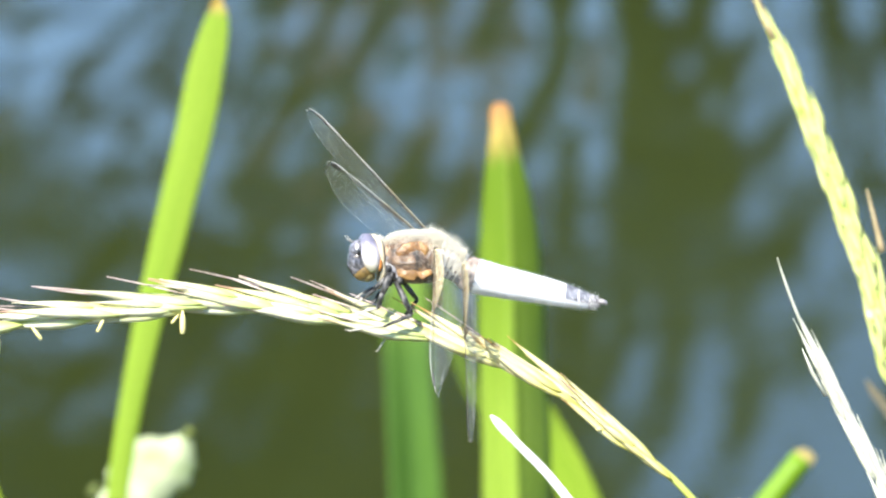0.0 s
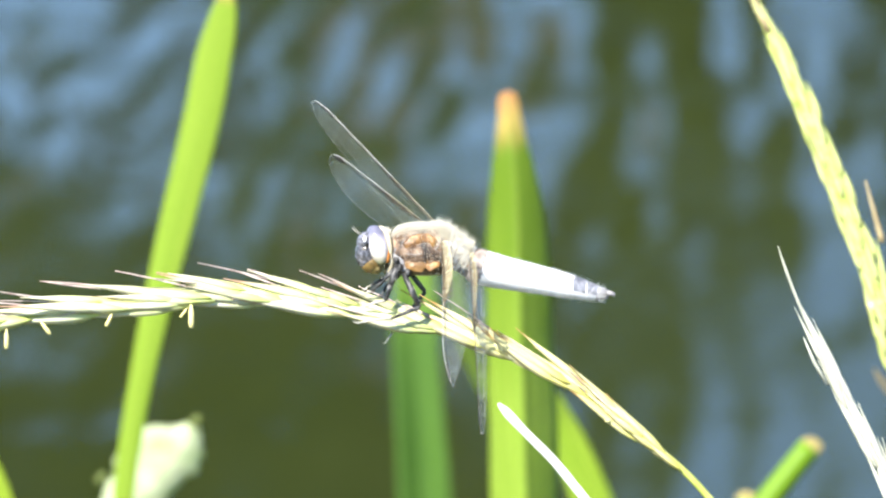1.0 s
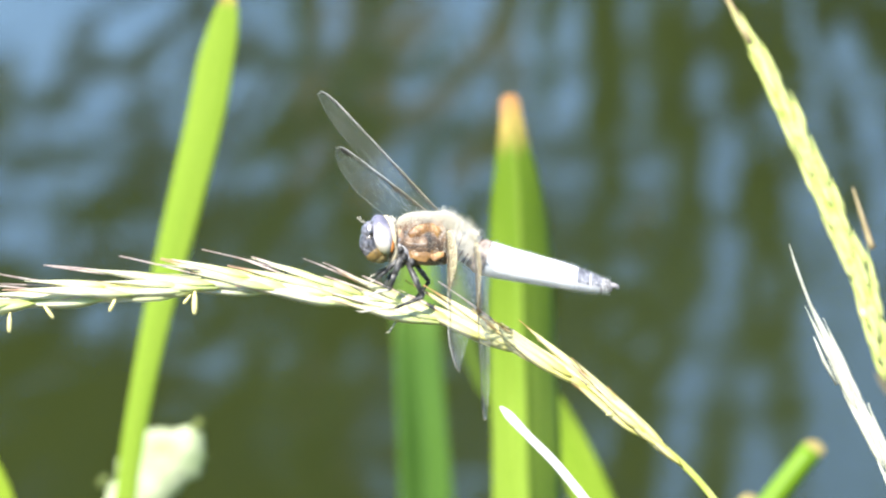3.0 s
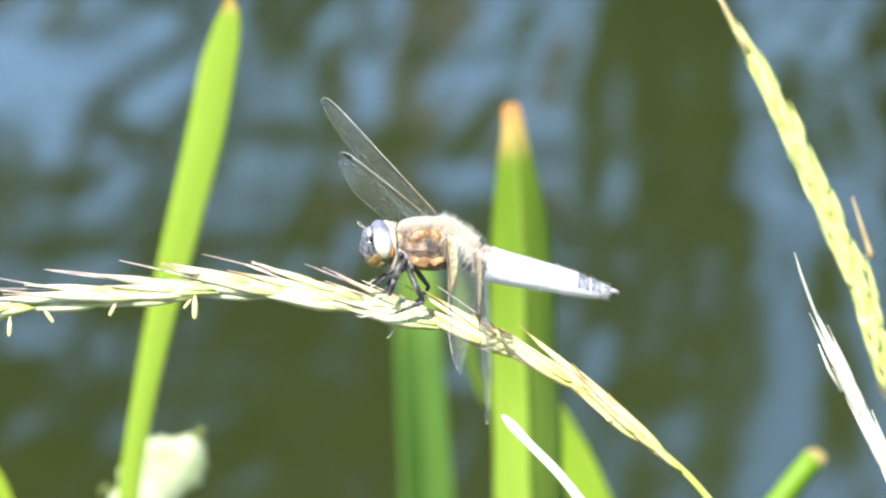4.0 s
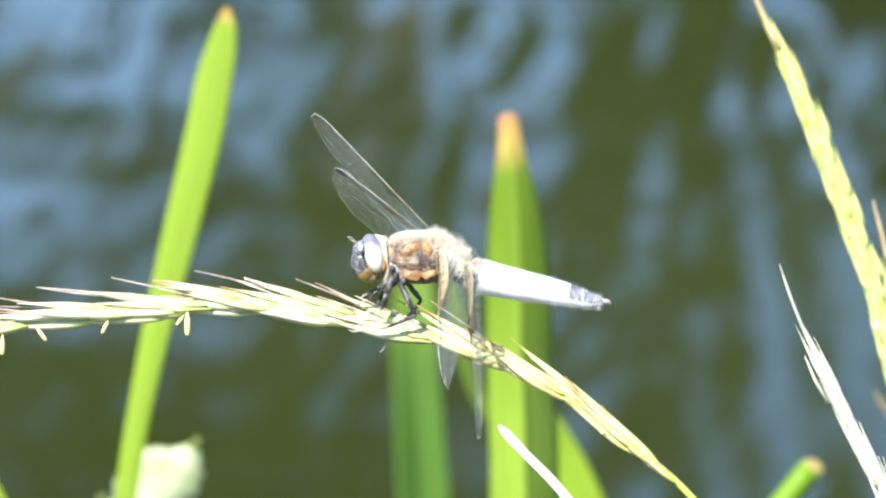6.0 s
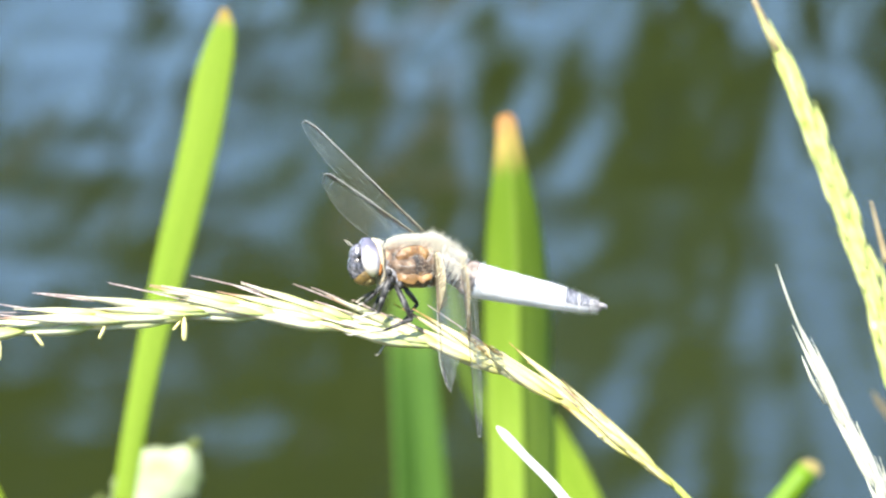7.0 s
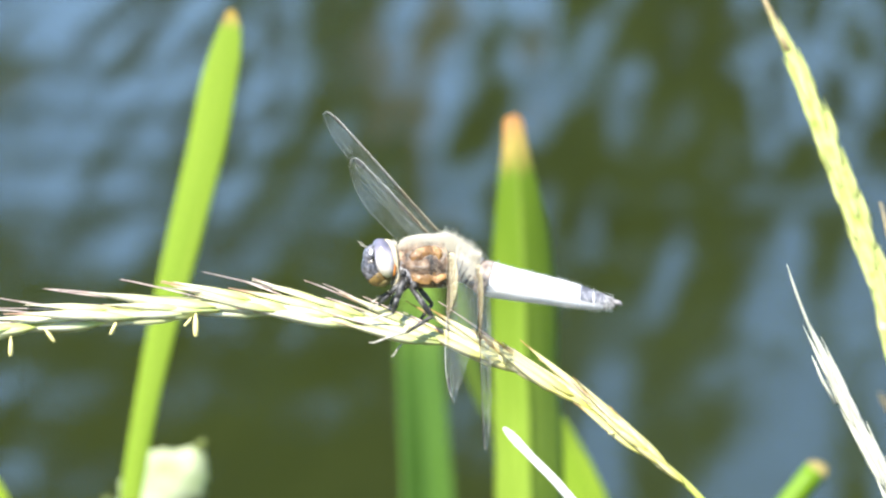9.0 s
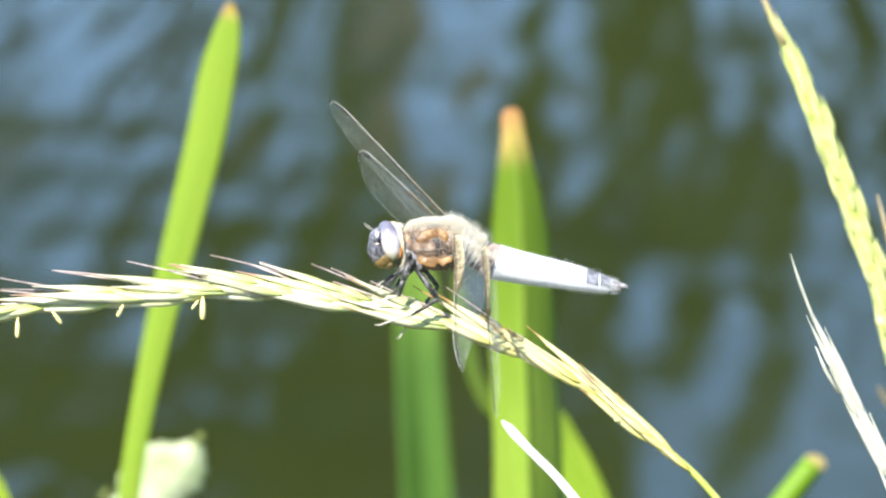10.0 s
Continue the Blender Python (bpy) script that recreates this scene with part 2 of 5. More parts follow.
def pale_flanks(m):
    """The bloom runs on along the back and the lower flank of the dark tail end."""
    n, l = m.node_tree.nodes, m.node_tree.links
    at = [k for k in n if k.bl_idname == "ShaderNodeTexCoord"][0]
    ramp = [k for k in n if k.bl_idname == "ShaderNodeValToRGB"][0]
    dot, span, mix = n.new("ShaderNodeVectorMath"), n.new("ShaderNodeMapRange"), n.new("ShaderNodeMixRGB")
    dot.operation = "DOT_PRODUCT"
    dot.inputs[1].default_value = (0.222, 0, 1)
    l.new(at.outputs["Object"], dot.inputs[0])
    l.new(dot.outputs["Value"], span.inputs[0])
    span.inputs[1].default_value, span.inputs[2].default_value = -0.00155, -0.0019
    above, either = n.new("ShaderNodeMapRange"), n.new("ShaderNodeMath")
    l.new(dot.outputs["Value"], above.inputs[0])
    above.inputs[1].default_value, above.inputs[2].default_value = 0.0007, 0.0010
    either.operation = "MAXIMUM"
    l.new(span.outputs[0], either.inputs[0])
    l.new(above.outputs[0], either.inputs[1])
    l.new(either.outputs[0], mix.inputs[0])
    l.new(ramp.outputs[0], mix.inputs[1])
    mix.inputs[2].default_value = (0.74, 0.75, 0.78, 1)
    l.new(mix.outputs[0], n["Principled BSDF"].inputs["Base Color"])


pale_flanks(TAIL_DARK)
TAIL_RING = material("abdomen_brown_ring", (0.10, 0.068, 0.052), 0.6, second=(0.46, 0.38, 0.33), scale=700)
LEG = mottle(material("leg_black", (0.014, 0.014, 0.015), 0.45, scale=900, bump=0.5), [(0.55, (0.012, 0.012, 0.013)), (0.68, (0.045, 0.045, 0.045)), (0.86, (0.13, 0.128, 0.125))])
CLAW = material("leg_pale_end", (0.30, 0.29, 0.26), 0.4, second=(0.55, 0.52, 0.45), scale=700)
FACE = mottle(material("face_slate", (0.035, 0.035, 0.04), 0.25, scale=330, bump=0.3, coat=0.4), [(0.52, (0.014, 0.013, 0.012)), (0.64, (0.085, 0.085, 0.095)), (0.80, (0.27, 0.27, 0.32))])
LIP = material("face_rust", (0.045, 0.036, 0.016), 0.4, second=(0.30, 0.19, 0.055), scale=480)
JAW = material("jaw_amber", (0.24, 0.18, 0.07), 0.45, second=(0.48, 0.41, 0.19), scale=600)
CHEEK = material("cheek_orange", (0.42, 0.13, 0.02), 0.45, second=(0.58, 0.26, 0.06), scale=700)
NECK = material("occiput_yellow", (0.48, 0.40, 0.24), 0.6, second=(0.72, 0.66, 0.50), scale=700, bump=0.6)
VEIN = material("wing_vein", (0.24, 0.25, 0.23), 0.4, second=(0.38, 0.39, 0.37), scale=300)
DARK_VEIN = material("wing_vein_black", (0.02, 0.018, 0.015), 0.4, second=(0.07, 0.06, 0.045), scale=300)
COSTA = material("wing_front_edge", (0.36, 0.35, 0.32), 0.3, second=(0.66, 0.66, 0.63), scale=300)
GOLD_RIB = material("wing_rib_golden", (0.24, 0.20, 0.13), 0.35, second=(0.48, 0.43, 0.31), scale=300)
AMBER_VEIN = material("wing_vein_brown", (0.035, 0.020, 0.009), 0.5, second=(0.09, 0.055, 0.024), scale=300)
STIGMA = material("wing_mark_black", (0.02, 0.018, 0.018), 0.4, second=(0.05, 0.045, 0.04), scale=600)
FILM = film_material("wing_film", (0.54, 0.64, 0.72), 0.021)
AMBER_FILM = film_material("wing_film_amber", (0.80, 0.66, 0.40), 0.22, 0.3)


def eye_material():
    """Compound eye: violet-grey on top, pale lilac with a painted-in white reflection on its side, yellow-green below,
    glossy, with a fine grain.
    """
    m = material("compound_eye", (0.25, 0.25, 0.30), 0.24, second=(0.36, 0.355, 0.39), scale=500, bump=0.25, bump_scale=4000, coat=0.5)
    n, l = m.node_tree.nodes, m.node_tree.links
    at = [k for k in n if k.bl_idname == "ShaderNodeTexCoord"][0]
    ramp = [k for k in n if k.bl_idname == "ShaderNodeValToRGB"][0]
    split, span, tones, mix = n.new("ShaderNodeSeparateXYZ"), n.new("ShaderNodeMapRange"), n.new("ShaderNodeValToRGB"), n.new("ShaderNodeMixRGB")
    l.new(at.outputs["Object"], split.inputs[0])
    l.new(split.outputs[2], span.inputs[0])
    span.inputs[1].default_value, span.inputs[2].default_value = 0.0032, -0.0034
    l.new(span.outputs[0], tones.inputs[0])
    e = tones.color_ramp.elements
    e[0].position, e[0].color = 0.18, (0.60, 0.60, 0.70, 1)
    e[1].position, e[1].color = 0.95, (0.72, 0.74, 0.30, 1)
    e.new(0.36).color = (1.25, 1.2, 1.25, 1)
    e.new(0.52).color = (1.7, 1.65, 1.6, 1)
    e.new(0.74).color = (1.7, 1.6, 1.25, 1)
    mix.blend_type = "MULTIPLY"
    mix.inputs[0].default_value = 1.0
    l.new(ramp.outputs[0], mix.inputs[1])
    l.new(tones.outputs[0], mix.inputs[2])
    l.new(mix.outputs[0], n["Principled BSDF"].inputs["Base Color"])
    return m


EYE_SKIN = eye_material()


# ---- mesh helpers (sizes in millimetres) ----
def part(name, bm, mat, parent=None, label="", at=None, smooth=True):
    """Links a bmesh as one mesh object under a thing or a part."""
    mesh = bpy.data.meshes.new(name)
    bmesh.ops.recalc_face_normals(bm, faces=bm.faces)
    bm.to_mesh(mesh)
    bm.free()
    mesh.materials.append(mat)
    mesh.polygons.foreach_set("use_smooth", [smooth] * len(mesh.polygons))
    return piece(name, mesh, parent, label, at)


def piece(name, mesh, parent=None, label="", at=None):
    ob = new(name, mesh)
    if parent:
        ob.parent = parent
    if at is not None:
        ob.matrix_basis = at
    return tagged(ob, label=label) if label else ob


def spline(points, steps):
    """Smooth curve through points (rows of any number of values), spaced by their distances."""
    p = np.array(points, float)
    n = len(p)
    h = np.maximum(1e-6, np.linalg.norm(np.diff(p[:, :min(3, p.shape[1])], axis=0), axis=1))
    v = np.diff(p, axis=0) / h[:, None]
    m = [v[0]] + [(v[i] * h[i - 1] + v[i - 1] * h[i]) / (h[i] + h[i - 1]) for i in range(1, n - 1)] + [v[-1]]
    out = []
    for i in range(n - 1):
        for k in range(steps):
            t = k / steps
            out.append((2 * t ** 3 - 3 * t * t + 1) * p[i] + (t ** 3 - 2 * t * t + t) * h[i] * m[i] + (3 * t * t - 2 * t ** 3) * p[i + 1] + (t ** 3 - t * t) * h[i] * m[i + 1])
    out.append(p[-1])
    return [[float(c) for c in q] for q in out]


def tube(bm, points, sides=8, flat=1.0, scale=MM, caps=True):
    """A round or flattened stalk along rows of (x, y, z, radius) with closed, rounded ends."""
    rows = [np.array(q, float) for q in points]
    rings = []
    for i, q in enumerate(rows):
        way = Vector(rows[min(i + 1, len(rows) - 1)][:3] - rows[max(i - 1, 0)][:3]).normalized()
        side = way.cross(Vector((0, 1, 0)))
        side = side.normalized() if side.length > 1e-4 else Vector((1, 0, 0))
        other = side.cross(way).normalized()
        rings.append([bm.verts.new((Vector(q[:3]) + float(q[3]) * (math.cos(a) * side + math.sin(a) * flat * other)) * scale)
                      for a in [2 * math.pi * k / sides for k in range(sides)]])
    for a, b in zip(rings, rings[1:]):
        for k in range(sides):
            bm.faces.new((a[k], a[(k + 1) % sides], b[(k + 1) % sides], b[k]))
    for ring in (rings[0], rings[-1]) if caps else ():
        bm.faces.new(ring)
    return bm


def ball(bm, centre, radii, seg=20, rings=14, turn=None):
    m = Matrix.Translation(Vector(centre) * MM) @ (turn or Matrix()) @ Matrix.Diagonal((*[r * MM for r in radii], 1))
    bmesh.ops.create_uvsphere(bm, u_segments=seg, v_segments=rings, radius=1.0, matrix=m)
    return bm


def crumple(bm, amount, size):
    """Uneven outline and relief: every corner moves by noise, in millimetres."""
    for v in bm.verts:
        v.co += noise.noise_vector(v.co / (size * MM)) * amount * MM
    return bm


def blade_mesh(points, base, fold=0.25, thick=0.5, steps=10, twist=0.0, wave=0.0, ridge=0.0):
    """A long leaf: rows of (x, z, width) from tip to root, folded along its midrib, of real thickness."""
    bm = bmesh.new()
    uv = bm.loops.layers.uv.new("uv")
    rows = spline([(x, z, w) for x, z, w in points], steps)
    cols, grid, coords = 9, [], {}
    n = len(rows)
    far = [0.0]
    for a, b in zip(rows, rows[1:]):
        far.append(far[-1] + math.hypot(b[0] - a[0], b[1] - a[1]))
    for i, (x, z, w) in enumerate(rows):
        a, b = rows[max(i - 1, 0)], rows[min(i + 1, n - 1)]
        way = Vector((b[0] - a[0], 0, b[1] - a[1])).normalized()
        side = Vector((-way.z, 0, way.x))
        if side.x < 0:
            side = -side
        turn = twist * far[i] / 100
        ring = []
        for face in (0, 1):
            line = []
            for k in range(cols):
                u = k / (cols - 1) * 2 - 1
                edge = w / 2 * u * (1 + wave * noise.noise(Vector((u * 3, far[i] / 14, base[0]))))
                depth = abs(u - ridge) * w / 2 * fold * min(1, 0.25 + far[i] / 75) + edge * math.tan(turn) * 0.5 + (thick * (1 - 0.8 * abs(u)) if face else 0)
                v = bm.verts.new((Vector((x - base[0], depth, z - base[1])) + side * edge) * MM)
                coords[v] = (u * 0.5 + 0.5, 1 - far[i] / 200)
                line.append(v)
            ring.append(line)
        grid.append(ring)
    for i in range(n - 1):
        for face in (0, 1):
            for k in range(cols - 1):
                bm.faces.new((grid[i][face][k], grid[i][face][k + 1], grid[i + 1][face][k + 1], grid[i + 1][face][k]))
        for k in (0, cols - 1):
            bm.faces.new((grid[i][0][k], grid[i][1][k], grid[i + 1][1][k], grid[i + 1][0][k]))
    for i in (0, n - 1):
        for k in range(cols - 1):
            bm.faces.new((grid[i][0][k], grid[i][0][k + 1], grid[i][1][k + 1], grid[i][1][k]))
    for f in bm.faces:
        for loop in f.loops:
            loop[uv].uv = coords[loop.vert]
    return bm


# ---- ground, water, far bank ----
def ground_height(x, y):
    near = 0.05 - 0.75 * min(1, max(0, (y - 1.95) / 0.9))
    far_rise = max(0, min(1, (y - 25.0) / 2.0))
    return near + 1.0 * far_rise + 0.02 * noise.noise(Vector((x * 0.9, y * 0.9, 0)))


def build_ground():
    xs = np.concatenate([np.linspace(-900, -30, 12), np.linspace(-26, 26, 40), np.linspace(30, 900, 12)])
    ys = np.concatenate([np.linspace(-600, -6, 10), np.linspace(-5, 4, 40), np.linspace(5, 30, 30), np.linspace(33, 1500, 14)])
    verts = [(x, y, ground_height(x, y)) for y in ys for x in xs]
    nx = len(xs)
    faces = [(j * nx + i, j * nx + i + 1, (j + 1) * nx + i + 1, (j + 1) * nx + i) for j in range(len(ys) - 1) for i in range(nx - 1)]
    mesh = bpy.data.meshes.new("ground")
    mesh.from_pydata(verts, [], faces)
    mesh.materials.append(SOIL)
    mesh.polygons.foreach_set("use_smooth", [True] * len(faces))
    return tagged(new("ground", mesh), "dark muddy pond bank with short grass", "ground", kind="structure")


def build_water():
    """The pond's rippled skin: many small crossing waves, real relief where the lens looks."""
    rng = np.random.default_rng(4)
    xs = np.concatenate([np.linspace(-300, -4, 14), np.arange(-1.2, 1.2, 0.008), np.linspace(4, 300, 14)])
    ys = np.concatenate([np.linspace(1.2, 2.6, 8), np.arange(2.7, 9.6, 0.010), np.linspace(11, 40, 16)])
    X, Y = np.meshgrid(xs, ys)
    Z = np.zeros_like(X)
    for k in range(56):
        if k % 4 == 1:
            length, a, slope = 0.22 * (2.6 ** rng.random()), (-1) ** (k // 2) * abs(rng.normal(0, 0.22)), 0.009
        elif k % 4:
            length, a, slope = 0.04 * (3.0 ** rng.random()), (-1) ** (k // 2) * abs(rng.normal(0, 0.14)), 0.0088
        else:
            length, a, slope = 0.12 * (3.0 ** rng.random()), rng.normal(math.pi / 2, 0.30), 0.0022
        Z += slope * length / (2 * math.pi) * np.sin((X * math.cos(a) + Y * math.sin(a)) * 2 * math.pi / length + rng.random() * 6.28)
    inside = np.clip((1.2 - np.abs(X)) / 0.15, 0, 1) * np.clip((Y - 2.4) / 0.4, 0, 1) * np.clip((9.8 - Y) / 0.6, 0, 1)
    Z *= inside
    nx, ny = len(xs), len(ys)
    idx = np.arange(nx * ny).reshape(ny, nx)
    faces = np.stack([idx[:-1, :-1], idx[:-1, 1:], idx[1:, 1:], idx[1:, :-1]], -1).reshape(-1, 4)
    mesh = bpy.data.meshes.new("water")
    mesh.from_pydata(np.stack([X, Y, Z], -1).reshape(-1, 3).tolist(), [], faces.tolist())
    mesh.materials.append(WATER)
    mesh.polygons.foreach_set("use_smooth", [True] * len(faces))
    return tagged(new("water", mesh), "rippled green pond water mirroring trees and sky", "water", kind="structure")


def build_tree(seed, height, crown_low, spread, leaves):
    """A bank tree: tapered trunk, limbs and a crown of many leaf sprays with gaps."""
    rng = random.Random(seed)
    tree = new("tree")
    bm = bmesh.new()
    top = height * 0.86
    lean = [rng.uniform(-0.3, 0.3) for _ in range(2)]
    trunk = [(lean[0] * k * 1000, lean[1] * k * 1000, top * k * 1000, (0.018 * height * (1 - k) + 0.03) * 1000) for k in [i / 8 for i in range(9)]]
    tube(bm, trunk, 9)
    ends = []
    for k in range(16):
        h = crown_low + (top - crown_low) * (k / 15) ** 0.9
        a = k * 2.4 + rng.uniform(-0.4, 0.4)
        reach = spread * (1.0 - 0.65 * (k / 15)) * rng.uniform(0.6, 1.1)
        base = (lean[0] * h / top, lean[1] * h / top, h)
        limb = []
        for j in range(6):
            q = j / 5
            limb.append(((base[0] + math.cos(a) * reach * q) * 1000, (base[1] + math.sin(a) * reach * q) * 1000, (h + reach * 0.35 * q ** 1.4) * 1000, (0.06 * (1 - q) + 0.012) * 1000))
            if j > 1:
                ends.append([c / 1000 for c in limb[-1][:3]])
        tube(bm, limb, 6)
    part("trunk", bm, BARK, tree)
    verts, faces = [], []
    per = leaves // len(ends)
    for e in ends:
        size = rng.uniform(0.12, 0.27) * spread
        for _ in range(per):
            c = Vector(e) + Vector((rng.gauss(0, size), rng.gauss(0, size), rng.gauss(0, size * 0.55)))
            turn = Euler((rng.uniform(-1, 1), rng.uniform(-1, 1), rng.uniform(0, 6.28))).to_matrix()
            s = rng.uniform(0.10, 0.20)
            i = len(verts)
            for x, y, z in ((-s, 0, 0), (0, -s * 0.5, 0.02), (s, 0, 0), (0, s * 0.5, 0.02)):
                verts.append(c + turn @ Vector((x, y, z)))
            faces.append((i, i + 1, i + 2, i + 3))
    mesh = bpy.data.meshes.new("crown")
    mesh.from_pydata(verts, [], faces)
    mesh.materials.append(FOLIAGE)
    piece("crown", mesh, tree)
    return tagged(tree, "broad-leaved tree on the far bank", "tree", "trees on the far bank")


build_ground()
water = build_water()
TREE_SITES = [(-2.7, 29, 0), (-0.1, 28.6, 3), (4.6, 29.5, 1), (-5.6, 30, 1), (7.4, 29, 0), (-8.8, 29.5, 0), (10.6, 30, 1), (-12.5, 31, 1), (14, 30, 0),
              (-0.52, 27.4, 2), (0.55, 27.8, 2), (-2.25, 28.2, 4), (0.70, 27.8, 2), (0.76, 28.3, 2), (3.0, 28.4, 4), (2.4, 28.5, 2), (2.02, 28.1, 2), (-3.1, 27.6, 2), (-1.5, 31.5, 1), (0.62, 27.2, 2), (0.42, 27.5, 2), (0.9, 27.3, 2)]
kinds = [build_tree(3, 12.0, 5.4, 2.1, 15000), build_tree(8, 12.5, 5.2, 2.2, 11000), build_tree(15, 5.6, 0.8, 0.40, 2600), build_tree(29, 11.0, 5.2, 1.2, 9000),
         build_tree(33, 6.4, 1.0, 0.28, 900)]
placed = [False] * 5
for x, y, k in TREE_SITES:
    spot = pose(x, y, ground_height(x, y) - 0.05, 0, 0, (x * 57) % 360)
    if placed[k]:
        copy_thing(kinds[k], spot)
    else:
        kinds[k].matrix_basis, placed[k] = spot, True

# ---- plants at the water's edge ----
def root_depth(d):
    """Height in the sheet, in millimetres, at which the bank lies."""
    return ((0.03 - EYE) - d * math.sin(radians(TILT))) / math.cos(radians(TILT)) * 1000


def reed_leaf(points, d, mat, label, fold=0.25, thick=0.6, twist=0.0, wave=0.03, ridge=0.0, name="reed_leaf", category="leaf", group="reed leaves"):
    """One long leaf from its tip down to the bank."""
    low = root_depth(d)
    x, z, w = points[-1]
    x0, z0, _ = points[-2]
    lean = max(-0.6, min(0.6, (x - x0) / max(1.0, z0 - z)))
    drop = z - low
    rows = list(points) + [(x + lean * drop * 0.28, z - drop * 0.35, w * 1.05), (x + lean * drop * 0.42, z - drop * 0.7, w * 1.0), (x + lean * drop * 0.46, low, w * 0.8)]
    base = rows[-1]
    ob = new(name)
    ob.matrix_basis = plane(d, base[0], base[1])
    part("blade", blade_mesh(rows, base, fold, thick, twist=twist, wave=wave, ridge=ridge), mat, ob)
    rib = [(x + ridge * w / 2 - base[0], 0.15, z - base[1], 0.10 + 0.02 * w) for x, z, w in spline(rows, 4)]
    part("midrib", tube(bmesh.new(), rib, 6, 0.5), mat, ob)
    return tagged(ob, label, category, group)


reed_leaf([(-47.9, 58.2, 0.9), (-48.0, 56.8, 2.6), (-48.1, 54.6, 4.4), (-49.1, 49, 6.7), (-50.6, 42.6, 7.9), (-53.0, 30.1, 8.3), (-55.9, 17.6, 8.0), (-59.0, 5.1, 7.5), (-62.1, -7.4, 6.5), (-64.9, -19.9, 5.8), (-67.4, -32.3, 5.2), (-69.5, -44.8, 4.8), (-70.7, -55.1, 4.5)], 1.40, REED_TIPPED,
          "tall upright bright green reed leaf with a tapering tip", fold=0.12)
reed_leaf([(14.2, 35.3, 2.2), (14.4, 34.3, 4.0), (14.9, 29.6, 5.3), (15.3, 24, 7.4), (16.0, 15, 11.2), (16.5, 4.6, 13.9), (16.9, -8, 14.8), (17.2, -20.1, 14.9), (17.8, -32.8, 15.2), (18.1, -45.5, 15.5), (18.5, -57.5, 15.7)], 1.42, REED_RUST,
          "broad folded green reed leaf with a dried rusty tip", fold=1.2, ridge=0.04, wave=0.07)
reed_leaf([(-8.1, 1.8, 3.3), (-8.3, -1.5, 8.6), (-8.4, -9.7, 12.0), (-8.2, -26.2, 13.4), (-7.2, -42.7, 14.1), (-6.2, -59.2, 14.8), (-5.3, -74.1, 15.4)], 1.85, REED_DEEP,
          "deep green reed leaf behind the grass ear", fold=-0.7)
reed_leaf([(1.8, -1.5, 0.81), (2.6, -5.3, 2.71), (3.5, -12.1, 4.07), (5.2, -20.2, 4.07), (7.3, -27.7, 3.8), (11.4, -33.8, 4.61), (17.4, -34.4, 5.42), (23.6, -35.7, 6.51), (28.2, -42.7, 7.73), (32.3, -51.4, 8.81), (35.9, -60.9, 9.76)], 1.52, REED_BENT,
          "bent reed leaf arching behind the broad one", fold=0.15)
reed_leaf([(-101.6, -43.6, 1.25), (-99.4, -48.6, 3.25), (-97.4, -54.8, 4.25), (-96.1, -61.1, 4.99)], 1.40, REED,
          "low green reed leaf at the edge of the clump", fold=0.2)
reed_leaf([(8.7, -24.4, 0.45), (9.5, -25.2, 1.16), (13, -28.9, 1.34), (16.9, -32.8, 1.43), (22.3, -39.3, 1.43)], 1.0, PALE_STRAW,
          "bleached white straw blade leaning in the grass", fold=0.08, thick=0.5, name="straw_blade", category="straw", group="straw")
reed_leaf([(88.4, -24.5, 0.46), (89.5, -26.3, 1.39), (92.3, -30, 1.86), (96.9, -37, 2.09), (101.6, -46.3, 2.32)], 1.30, TAN_STRAW,
          "thin tan dead grass blade leaning to the water", fold=0.2, thick=0.4, name="straw_blade", category="straw", group="straw")


def cut_stem(d, line, radius, label):
    """A stem cut straight across: a green rind and a dry pale end."""
    low = root_depth(d)
    (x0, z0), (x1, z1) = line
    slope = (x1 - x0) / (z1 - z0)
    foot = (x1 + slope * (low - z1) * 0.35, low)
    stem = new("cut_stem")
    stem.matrix_basis = plane(d, *foot)
    bm = bmesh.new()
    rows = spline([(x0, 0, z0, radius), (x1, 0, z1, radius * 1.05), (x1 * 0.6 + foot[0] * 0.4 + slope * (z0 - z1) * -0.3, 0, z1 * 0.7 + low * 0.3, radius * 1.1), (foot[0], 0, low, radius * 1.1)], 6)
    tube(bm, [(q[0] - foot[0], q[1], q[2] - foot[1], q[3]) for q in rows], 16)
    part("rind", bm, STEM_CUT, stem)
    way = Vector((x0 - x1, 0, z0 - z1)).normalized()
    rim = bmesh.new()
    face = Vector((0.15, -0.75, 0.65)).normalized()
    turn = face.to_track_quat("Z", "Y").to_matrix().to_4x4()
    ball(rim, (x0 - foot[0] + way.x * 0.1, -0.3, z0 - foot[1] + way.z * 0.1), (radius * 1.06, radius * 0.98, radius * 0.35), 18, 10, turn)
    part("cut_end", rim, PITH, stem, "dry yellow-brown cut end")
    return tagged(stem, label, "stem", "cut stems")


cut_stem(1.42, [(82.3, -44.3), (71.2, -58.4)], 2.7, "green stem cut straight across with a dry tan end")
cut_stem(1.42, [(68.1, -56.1), (67.4, -63.7)], 2.3, "short low green stem with a dry cut end")


